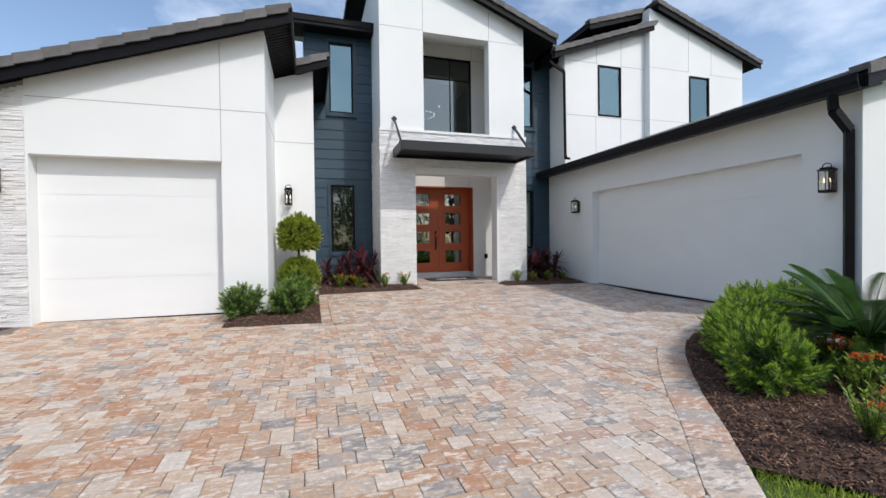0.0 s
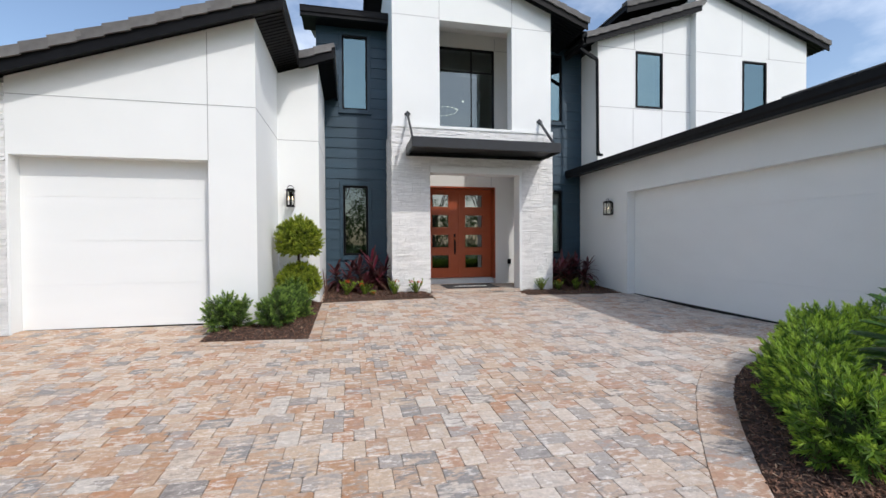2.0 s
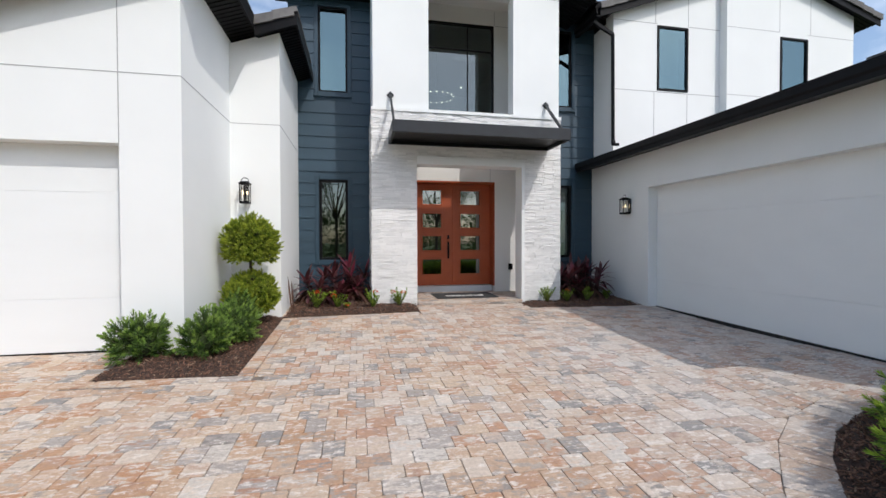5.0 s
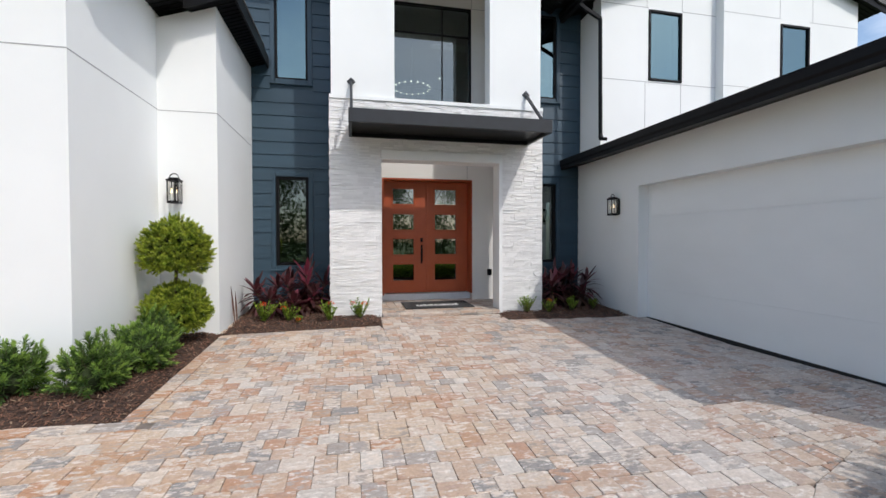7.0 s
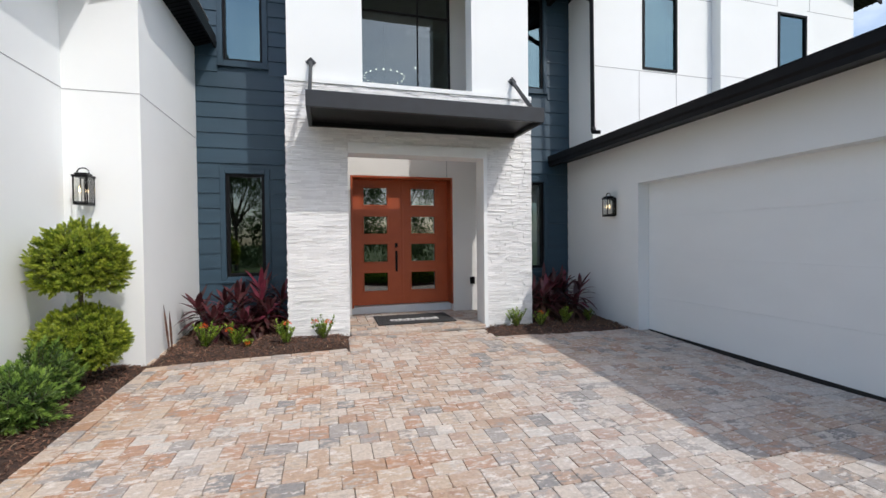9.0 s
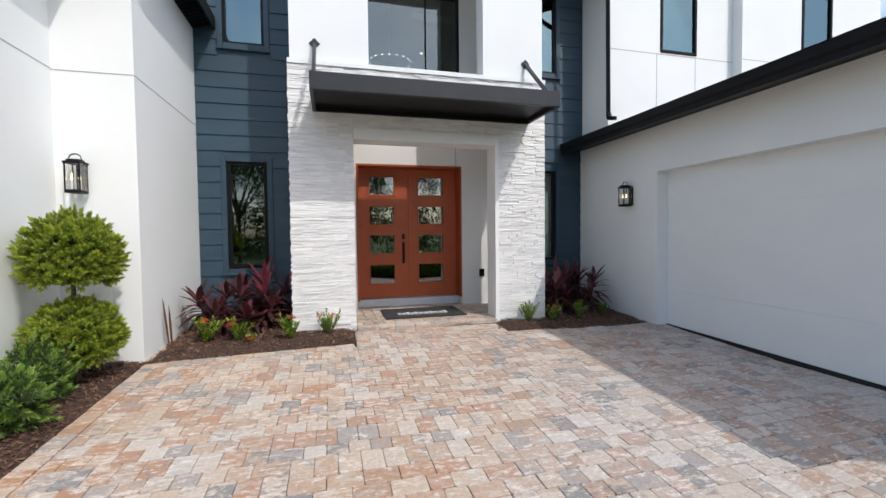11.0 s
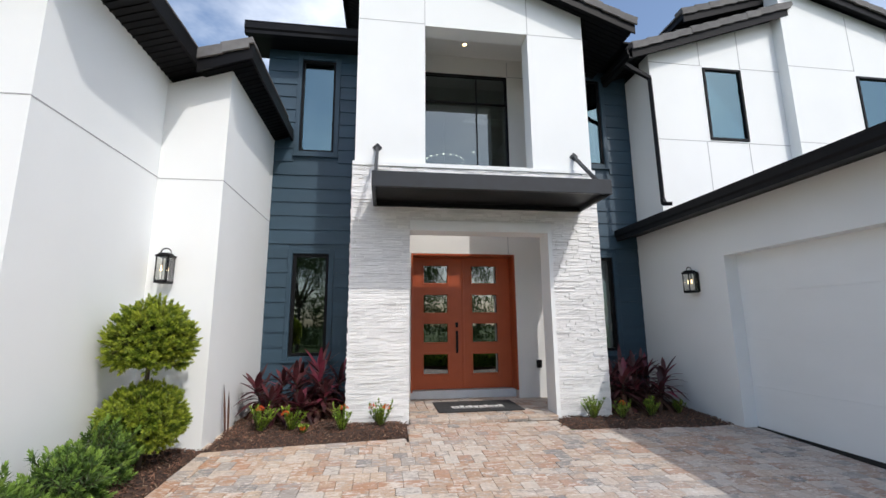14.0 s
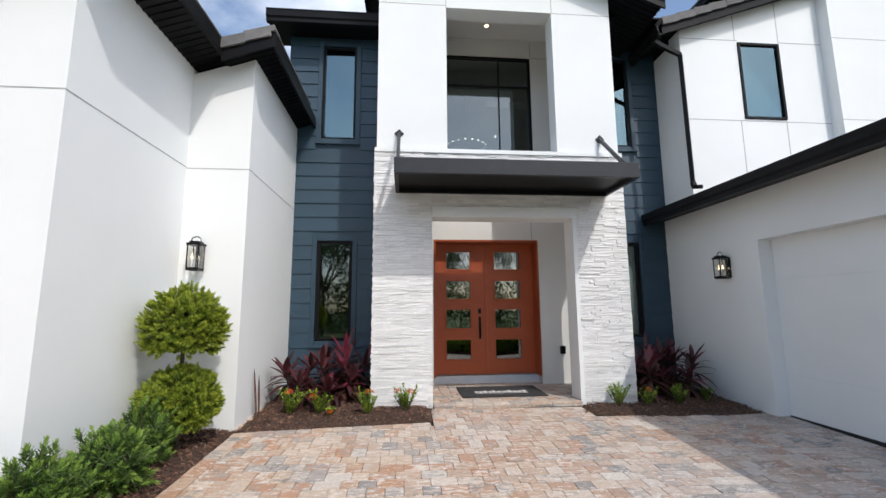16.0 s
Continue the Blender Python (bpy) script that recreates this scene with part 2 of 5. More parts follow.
MATPRINT = material("white mat print", (0.70, 0.70, 0.68), 0.9)
MULCH = material("brown mulch bed", (0.085, 0.046, 0.031), 0.95, (0.032, 0.021, 0.016), 22.0, 1.0, 1.0, 60.0)
CHIP = material("brown mulch chip", (0.21, 0.106, 0.066), 0.9, (0.06, 0.036, 0.026), 20.0, 1.0, 0.4, 80.0, vary=0.5, island=True)
CHIP_PALE = material("weathered pale chip", (0.34, 0.24, 0.16), 0.9, (0.20, 0.13, 0.085), 20.0, 1.0, 0.3, 80.0, vary=0.35, island=True)
SAND = material("joint sand", (0.22, 0.185, 0.155), 0.95, (0.14, 0.115, 0.095), 12.0, 1.0, 0.4, 120.0)
LAWN = material("lawn ground", (0.10, 0.15, 0.035), 0.95, (0.07, 0.11, 0.025), 3.0, 1.0, 0.8, 60.0)
ASPHALT = material("asphalt street", (0.055, 0.055, 0.056), 0.9, (0.075, 0.074, 0.072), 20.0, 0.7, 0.5, 120.0)
PAVER = paver_material("paver blend", False)
PAVER_REST = paver_material("paver blend rest", True)
LEAF_TOPIARY = leaf_material("topiary leaf", (0.40, 0.47, 0.06), (0.13, 0.21, 0.022))
TIP_TOPIARY = leaf_material("young topiary leaf", (0.56, 0.60, 0.09), (0.36, 0.44, 0.05), 0.4, 0.25)
LEAF_PODO = leaf_material("podocarpus leaf", (0.15, 0.25, 0.05), (0.05, 0.105, 0.022))
LEAF_HEDGE = leaf_material("bright podocarpus leaf", (0.19, 0.33, 0.042), (0.05, 0.115, 0.018))
TIP_HEDGE = leaf_material("young podocarpus shoot", (0.40, 0.54, 0.075), (0.26, 0.41, 0.05), 0.4, 0.25)
TIP_PODO = leaf_material("pale podocarpus shoot", (0.34, 0.48, 0.10), (0.19, 0.32, 0.06), 0.4, 0.25)
# near-black green: the shade deep among the leaves, put into a colour
INNER_SHADE = material("painted inner shade", (0.03, 0.05, 0.012), 0.9, (0.02, 0.03, 0.009), 20.0, 1.0, 0.8, 50.0)
LEAF_TI = leaf_material("ti plant leaf", (0.125, 0.028, 0.036), (0.05, 0.022, 0.022), 0.45, 0.5)
LEAF_TI_HOT = leaf_material("magenta ti leaf", (0.26, 0.04, 0.07), (0.13, 0.024, 0.04), 0.4, 0.35)
LEAF_TI_OLD = leaf_material("bronze ti leaf", (0.16, 0.085, 0.055), (0.08, 0.035, 0.03), 0.45, 0.35)
LEAF_IXORA = leaf_material("ixora leaf", (0.32, 0.43, 0.05), (0.13, 0.24, 0.026), 0.35)
PETAL = leaf_material("orange ixora petal", (0.78, 0.17, 0.03), (0.66, 0.09, 0.02), 0.5, 0.2)
LEAF_SAGO = leaf_material("sago frond", (0.07, 0.16, 0.03), (0.035, 0.09, 0.018), 0.35)
LEAF_PALE = leaf_material("pale flax leaf", (0.42, 0.46, 0.30), (0.28, 0.36, 0.18), 0.45, 0.2)
GRASS = leaf_material("grass blade", (0.34, 0.42, 0.06), (0.20, 0.29, 0.035), 0.5, 0.4)
LEAF_TREE = leaf_material("street tree leaf", (0.085, 0.14, 0.032), (0.05, 0.09, 0.022), 0.5, 0.4)
BARK = material("brown bark", (0.10, 0.075, 0.05), 0.9, (0.06, 0.045, 0.03), 12.0, 1.0, 0.8, 30.0)
ROCK = material("pale boulder", (0.55, 0.54, 0.52), 0.9, (0.35, 0.34, 0.33), 4.0, 1.0, 0.8, 12.0)
PLASTIC = material("white plastic", (0.7, 0.7, 0.7), 0.4)


# ---- mesh helpers ----
def box(bm, x0, x1, y0, y1, z0, z1):
    v = [bm.verts.new(p) for p in ((x0, y0, z0), (x1, y0, z0), (x1, y1, z0), (x0, y1, z0), (x0, y0, z1), (x1, y0, z1), (x1, y1, z1), (x0, y1, z1))]
    for f in ((3, 2, 1, 0), (4, 5, 6, 7), (0, 1, 5, 4), (1, 2, 6, 5), (2, 3, 7, 6), (3, 0, 4, 7)):
        bm.faces.new([v[i] for i in f])
    return v


def prism(bm, profile, lo, hi, axis="y"):
    """A closed profile of (a, z) drawn along an axis: a is x for axis y, and y for axis x."""
    def at(a, z, t):
        return (a, t, z) if axis == "y" else (t, a, z)
    f, g = [bm.verts.new(at(a, z, lo)) for a, z in profile], [bm.verts.new(at(a, z, hi)) for a, z in profile]
    bm.faces.new(f)
    bm.faces.new(g[::-1])
    for i in range(len(profile)):
        j = (i + 1) % len(profile)
        bm.faces.new((f[i], g[i], g[j], f[j]))


def tube(bm, points, radius, sides=8, end=None):
    """A round bar through points, which may taper to the radius end."""
    rings = []
    pts = [Vector(p) for p in points]
    for i, p in enumerate(pts):
        d = (pts[min(i + 1, len(pts) - 1)] - pts[max(i - 1, 0)]).normalized()
        u = d.orthogonal().normalized() if abs(d.z) < 0.99 else Vector((1, 0, 0))
        w = d.cross(u).normalized()
        r = radius if end is None else radius + (end - radius) * i / (len(pts) - 1)
        rings.append([bm.verts.new(p + r * (math.cos(a) * u + math.sin(a) * w)) for a in (2 * math.pi * k / sides for k in range(sides))])
    for a, b in zip(rings, rings[1:]):
        for k in range(sides):
            bm.faces.new((a[k], a[(k + 1) % sides], b[(k + 1) % sides], b[k]))
    bm.faces.new(rings[0][::-1])
    bm.faces.new(rings[-1])


def part(name, bm, mat, parent=None, label="", smooth=False, bevel=0.0):
    if bevel:
        bmesh.ops.bevel(bm, geom=list(bm.edges), offset=bevel, segments=1, affect='EDGES', clamp_overlap=True)
    bmesh.ops.recalc_face_normals(bm, faces=list(bm.faces))
    me = bpy.data.meshes.new(name)
    bm.to_mesh(me)
    bm.free()
    me.materials.append(mat)
    if smooth:
        me.polygons.foreach_set("use_smooth", [True] * len(me.polygons))
    ob = new(name, me)
    if parent:
        ob.parent = parent
    if label:
        ob["label"] = label
    return ob


def boxes(name, mat, parent, *dims, label="", bevel=0.0):
    bm = bmesh.new()
    for d in dims:
        box(bm, *d)
    return part(name, bm, mat, parent, label, bevel=bevel)


def empty(name, at=(0, 0, 0), label="", category="", group="", kind=""):
    e = new(name)
    e.location = at
    return tagged(e, label, category, group, kind)


def cloud(name, verts, faces, mat, parent=None, kind="", label=""):
    me = bpy.data.meshes.new(name)
    me.from_pydata(verts, [], faces)
    me.materials.append(mat)
    ob = new(name, me)
    if parent:
        ob.parent = parent
    if kind:
        ob["kind"] = kind
    if label:
        ob["label"] = label
    return ob


def gz(x, y):
    """The court falls gently from the house to the street."""
    z = -0.43 + 0.042 * max(min(y, 12.0), -6.0) - 0.010 * (max(min(x, 9), -7) - 2)
    if x > 4.8 and y > 3.2:
        # it lifts to the level floor of the double garage
        w = min((x - 4.8) / 2.1, 1.0) * min((y - 3.2) / 1.2, 1.0)
        z += w * w * (3 - 2 * w) * max(0.0, -0.175 - z)
    return z


# ---- ground ----
bm = bmesh.new()
xs = [-400, -60, -14, -7, -3, 2, 5, 9, 20, 60, 400]
ys = [-400, -60, -13.2, -6, 0, 6, 12, 30, 60, 400]
grid = [[bm.verts.new((x, y, gz(x, y) - 0.075)) for x in xs] for y in ys]
for j in range(len(ys) - 1):
    for i in range(len(xs) - 1):
        bm.faces.new((grid[j][i], grid[j][i + 1], grid[j + 1][i + 1], grid[j + 1][i]))
tagged(part("ground", bm, LAWN), "green lawn ground round the house", "ground", kind="structure")
bm = bmesh.new()
box(bm, -60, 60, -13.0, -6.6, gz(2, -6) - 0.2, gz(2, -6) - 0.05)
tagged(part("road", bm, ASPHALT), "grey asphalt street before the driveway", "road", kind="structure")
# sand bed of the paved court, which ends along the curve of the corner bed
CURVE = [(1.35, -1.2), (1.72, 0.0), (2.02, 0.8), (2.33, 1.35), (2.55, 1.62), (2.87, 2.02), (3.20, 2.47), (3.62, 2.99), (4.08, 3.50), (4.55, 3.93), (5.02, 4.24), (5.60, 4.44), (6.30, 4.50), (7.0, 4.50)]
bm = bmesh.new()
bm.faces.new([bm.verts.new((x, y, gz(x, y) - (0.012 if x < 5 else 0.11))) for x, y in [(-7, -6.0), (0.6, -6.0), *CURVE, (7.2, 4.5), (7.2, 10.0), (-7, 10.0)]])
bmesh.ops.triangulate(bm, faces=list(bm.faces))
PAVEMENT = tagged(part("pavement", bm, SAND), "blended tan and grey concrete paver driveway", "driveway", kind="structure")

# ---- walls ----
AX, AY = -0.648, 7.06          # corner of the left garage
BX, BY = 0.11, 8.967           # corner of the return beside it
SY = 11.17                     # siding face
TX0, TX1, TY = 1.64, 5.45, 9.83  # entrance tower
RX, RY0 = 7.0, 3.43            # right garage


def wall(name, label, mat, *dims):
    return tagged(boxes(name, mat, None, *dims), label, "wall", kind="structure")


def slab(name, label, mat, profile, lo, hi, axis="y"):
    bm = bmesh.new()
    prism(bm, profile, lo, hi, axis)
    return tagged(part(name, bm, mat), label, "wall", kind="structure")


# left garage: front wall with its opening under the rake
GX0, GX1, GTOP = -3.72, -1.296, 2.323
bm = bmesh.new()
prism(bm, [(-3.75, GTOP), (AX, GTOP), (AX, 4.44), (-3.75, 3.38)], AY, AY + 0.3)
box(bm, GX1, AX, AY, AY + 0.3, -0.5, GTOP)
box(bm, -3.75, GX0, AY, AY + 0.3, -0.5, GTOP)
wall_1 = tagged(part("wall_1", bm, STUCCO), "white stucco wall of the single garage", "wall", kind="structure")
bm = bmesh.new()
prism(bm, [(-7.0, -0.5), (-3.752, -0.5), (-3.752, 3.36), (-7.0, 2.28)], AY + 0.03, AY + 0.3)
wall_2 = tagged(part("wall_2", bm, MORTAR), "ledge stone wall beside the single garage", "wall", kind="structure")
wall("wall_3", "white stucco side wall of the single garage", STUCCO, (AX - 0.3, AX, AY + 0.3, BY + 0.3, -0.5, 4.44))
bm = bmesh.new()
prism(bm, [(AX, -0.5), (BX, -0.5), (BX, 4.62), (AX, 4.36)], BY, BY + 0.3)
wall_4 = tagged(part("wall_4", bm, STUCCO), "white stucco return wall with a lantern", "wall", kind="structure")
wall("wall_5", "white stucco side wall next to the blue siding", STUCCO, (BX - 0.3, BX, BY + 0.3, SY + 0.3, -0.5, 4.62))
wall("wall_6", "garage inner walls", ROOM, (-7.0, -6.8, AY + 0.3, 14, -0.5, 2.3), (-7.0, BX - 0.3, 13.8, 14.0, -0.5, 3.2))
# joints scored in the stucco
for n, d in enumerate(((GX1 - 0.005, GX1 + 0.005, AY - 0.003, AY, GTOP, 4.16), (-3.74, AX, AY - 0.003, AY, 3.115, 3.125), (AX, AX + 0.003, AY, BY, 3.110, 3.121), (AX, BX, BY - 0.003, BY, 3.098, 3.109), (BX, BX + 0.003, BY, SY - 0.02, 3.098, 3.109))):
    tagged(boxes("trim", JOINT, None, d), "scored stucco control joint", "trim", kind="structure")

# blue siding bays, left and right of the tower
wall("wall_7", "backing of the blue siding", SIDING, (-0.08, 0.52, SY, SY + 0.3, -0.5, 6.5), (1.16, TX0 + 0.1, SY, SY + 0.3, -0.5, 6.5), (0.52, 1.16, SY, SY + 0.3, -0.5, 0.80), (0.52, 1.16, SY, SY + 0.3, 2.56, 4.42), (0.52, 1.16, SY, SY + 0.3, 6.27, 6.5))
wall("wall_8", "backing of the blue siding", SIDING, (TX1 - 0.1, 5.95, SY, SY + 0.3, -0.5, 6.6), (6.45, 7.05, SY, SY + 0.3, -0.5, 6.6), (5.95, 6.45, SY, SY + 0.3, -0.5, 0.80), (5.95, 6.45, SY, SY + 0.3, 2.56, 4.42), (5.95, 6.45, SY, SY + 0.3, 6.27, 6.6))

# entrance tower: front wall with the door opening below and the open niche above
OX0, OX1, OTOP = 2.48, 4.622, 2.704
NX0, NX1, NZ0, NZ1 = 2.715, 4.455, 3.76, 6.175
bm = bmesh.new()
TW = 0.30
box(bm, TX0, OX0, TY, TY + TW, -0.5, OTOP)
box(bm, OX1, TX1, TY, TY + TW, -0.5, OTOP)
box(bm, TX0, TX1, TY, TY + TW, OTOP, 3.3)
box(bm, TX0 + 0.25, TX1 - 0.25, TY, TY + 0.27, 3.3, NZ0)
box(bm, TX0, TX0 + 0.25, TY, TY + TW, 3.3, NZ0)
box(bm, TX1 - 0.25, TX1, TY, TY + TW, 3.3, NZ0)
box(bm, TX0, NX0, TY, TY + TW, NZ0, NZ1)
box(bm, NX1, TX1, TY, TY + TW, NZ0, NZ1)
prism(bm, [(TX0, NZ1), (TX1, NZ1), (TX1, 6.595), (TX0, 8.055)], TY, TY + TW)
prism(bm, [(TX0, 6.67), (TX1, 6.50), (TX1, 6.595), (TX0, 8.055)], 13.6, 13.9)
wall_9 = tagged(part("wall_9", bm, STUCCO), "white stucco entrance tower with an open niche", "wall", kind="structure")
wall("wall_10", "white stucco side walls of the entrance tower", STUCCO, (TX0, TX0 + 0.25, TY + TW, SY + 0.6, -0.5, 6.45), (TX0, TX0 + 0.25, TY + TW, 13.6, 6.45, 7.955), (TX1 - 0.25, TX1, TY + TW, 10.25, -0.5, 6.45), (TX1 - 0.25, TX1, 10.25, 11.15, 2.5, 6.45), (TX1 - 0.25, TX1, 11.15, SY + 0.6, -0.5, 6.45))
PY, DY = 11.20, 11.43          # back wall of the tall porch; doors set deep in it
wall("wall_11", "cream stucco back wall of the tall porch", STUCCO_IN, (TX0 + 0.25, 2.585, PY, PY + 0.42, -0.5, 6.6), (4.518, TX1 - 0.25, PY, PY + 0.42, -0.5, 3.60), (4.50, TX1 - 0.25, PY, PY + 0.42, 3.60, 6.7), (2.585, 4.518, PY, PY + 0.42, 2.595, 3.60), (2.585, 4.50, PY, PY + 0.25, 6.232, 6.7))
bm = bmesh.new()
box(bm, TX0 + 0.25, TX1 - 0.25, TY + TW, PY, 6.61, 6.67)
tagged(part("ceiling", bm, STUCCO_IN), "white porch ceiling", "ceiling", kind="structure")
for d in ((TX0, 2.71, TY - 0.003, TY, 6.205, 6.214), (2.705, 2.715, TY - 0.003, TY, NZ1, 7.60), (4.455, 4.465, TY - 0.003, TY, NZ1, 6.93), (4.465, TX1, TY - 0.003, TY, 6.165, 6.174), (4.40, 4.41, PY - 0.003, PY, 2.60, 3.6), (4.50, 4.51, PY - 0.003, PY, 6.24, 6.55), (4.52, 5.2, PY - 0.003, PY, 6.225, 6.235)):
    tagged(boxes("trim", JOINT, None, d), "scored stucco control joint", "trim", kind="structure")
tagged(boxes("trim", STUCCO, None, (OX0 - 0.0, OX1 + 0.06, TY - 0.05, TY - 0.001, OTOP, 2.86), (OX1, OX1 + 0.06, TY - 0.05, TY - 0.001, -0.06, OTOP)), "smooth white lintel trim round the porch opening", "trim", kind="structure")
# coping under the niche
tagged(boxes("trim", STUCCO, None, (TX0 - 0.03, TX1 + 0.03, TY - 0.055, TY - 0.001, 3.70, 3.762)), "smooth white band on top of the stone", "trim", kind="structure")

# upper wing on the right
WY, WY2 = 10.36, 10.15
bm = bmesh.new()
prism(bm, [(7.05, 2.6), (8.17, 2.6), (8.17, 6.77), (7.05, 6.38)], WY, WY + 0.3)
prism(bm, [(9.0, 2.6), (9.95, 2.6), (9.95, 7.39), (9.0, 7.06)], WY, WY + 0.3)
prism(bm, [(8.17, 6.20), (9.0, 6.20), (9.0, 7.06), (8.17, 6.77)], WY, WY + 0.3)
box(bm, 8.17, 9.0, WY, WY + 0.3, 2.6, 4.70)
wall_12 = tagged(part("wall_12", bm, STUCCO), "white stucco upper wall of the right wing", "wall", kind="structure")
wall("wall_13", "white stucco side of the right wing", STUCCO, (7.05, 7.35, WY + 0.3, SY + 2.5, 2.6, 6.25), (9.87, 10.22, WY2 + 0.3, WY + 0.6, 2.6, 7.75))
bm = bmesh.new()
prism(bm, [(9.87, 2.6), (11.38, 2.6), (11.38, 7.54), (9.87, 8.00)], WY2, WY2 + 0.3)
prism(bm, [(12.20, 2.6), (13.62, 2.6), (13.62, 6.84), (12.20, 7.29)], WY2, WY2 + 0.3)
prism(bm, [(11.38, 6.13), (12.20, 6.13), (12.20, 7.29), (11.38, 7.54)], WY2, WY2 + 0.3)
box(bm, 11.38, 12.20, WY2, WY2 + 0.3, 2.6, 4.66)
wall_14 = tagged(part("wall_14", bm, STUCCO), "white stucco gable of the right wing", "wall", kind="structure")
wall("wall_15", "white stucco far side of the right wing", STUCCO, (13.32, 13.62, WY2 + 0.3, 16, 2.6, 6.6), (7.35, 13.32, 15.7, 16, 2.6, 6.2))
for d in ((7.05, 8.175, WY - 0.003, WY, 6.227, 6.239), (8.995, 9.87, WY - 0.003, WY, 6.227, 6.239), (7.05, 9.87, WY - 0.003, WY, 4.66, 4.672), (8.09, 8.102, WY - 0.003, WY, 2.9, 4.66), (8.125, 8.137, WY - 0.003, WY, 6.239, 6.74), (8.973, 8.985, WY - 0.003, WY, 2.9, 4.66), (8.998, 9.01, WY - 0.003, WY, 6.239, 7.05),
          (9.87, 11.38, WY2 - 0.003, WY2, 6.235, 6.245), (12.20, 13.62, WY2 - 0.003, WY2, 6.235, 6.245), (9.87, 13.62, WY2 - 0.003, WY2, 4.648, 4.658), (11.36, 11.37, WY2 - 0.003, WY2, 6.245, 7.45), (12.28, 12.29, WY2 - 0.003, WY2, 6.245, 7.2), (11.36, 11.37, WY2 - 0.003, WY2, 3.5, 4.648)):
    tagged(boxes("trim", JOINT, None, d), "scored stucco control joint", "trim", kind="structure")

# right garage: long wall with its wide opening, and the gable to the street
QY0, QY1, QTOP = 4.16, 9.08, 2.273
wall("wall_16", "white stucco wall of the double garage", STUCCO, (RX, RX + 0.3, RY0, QY0, -0.6, 3.15), (RX, RX + 0.3, QY1, SY, -0.6, 3.15), (RX, RX + 0.3, QY0, QY1, QTOP, 3.15))
bm = bmesh.new()
prism(bm, [(RX + 0.3, -0.6), (15.0, -0.6), (15.0, 3.15), (11.0, 4.35), (RX + 0.3, 3.15)], RY0, RY0 + 0.3)
tagged(part("wall_17", bm, STUCCO), "white stucco street gable of the double garage", "wall", kind="structure")
wall("wall_18", "far walls of the double garage", STUCCO, (14.7, 15.0, RY0 + 0.3, 12, -0.6, 3.15), (RX + 0.3, 14.7, 11.7, 12, -0.6, 2.6))

# inside of the house behind the glass: rooms with their dimness in the colour
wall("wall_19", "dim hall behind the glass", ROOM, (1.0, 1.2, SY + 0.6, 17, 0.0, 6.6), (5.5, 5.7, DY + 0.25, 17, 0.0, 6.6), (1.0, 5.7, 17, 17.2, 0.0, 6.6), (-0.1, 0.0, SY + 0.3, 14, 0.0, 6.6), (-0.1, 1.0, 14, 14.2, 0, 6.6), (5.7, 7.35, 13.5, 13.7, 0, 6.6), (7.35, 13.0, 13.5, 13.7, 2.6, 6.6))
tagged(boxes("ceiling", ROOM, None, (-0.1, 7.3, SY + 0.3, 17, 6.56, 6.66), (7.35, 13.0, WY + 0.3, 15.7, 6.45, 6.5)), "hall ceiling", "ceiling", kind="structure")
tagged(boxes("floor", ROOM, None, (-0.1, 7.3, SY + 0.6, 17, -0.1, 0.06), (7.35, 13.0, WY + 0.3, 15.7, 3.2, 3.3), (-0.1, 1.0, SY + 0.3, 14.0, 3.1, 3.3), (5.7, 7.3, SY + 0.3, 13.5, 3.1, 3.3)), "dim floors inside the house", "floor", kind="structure")


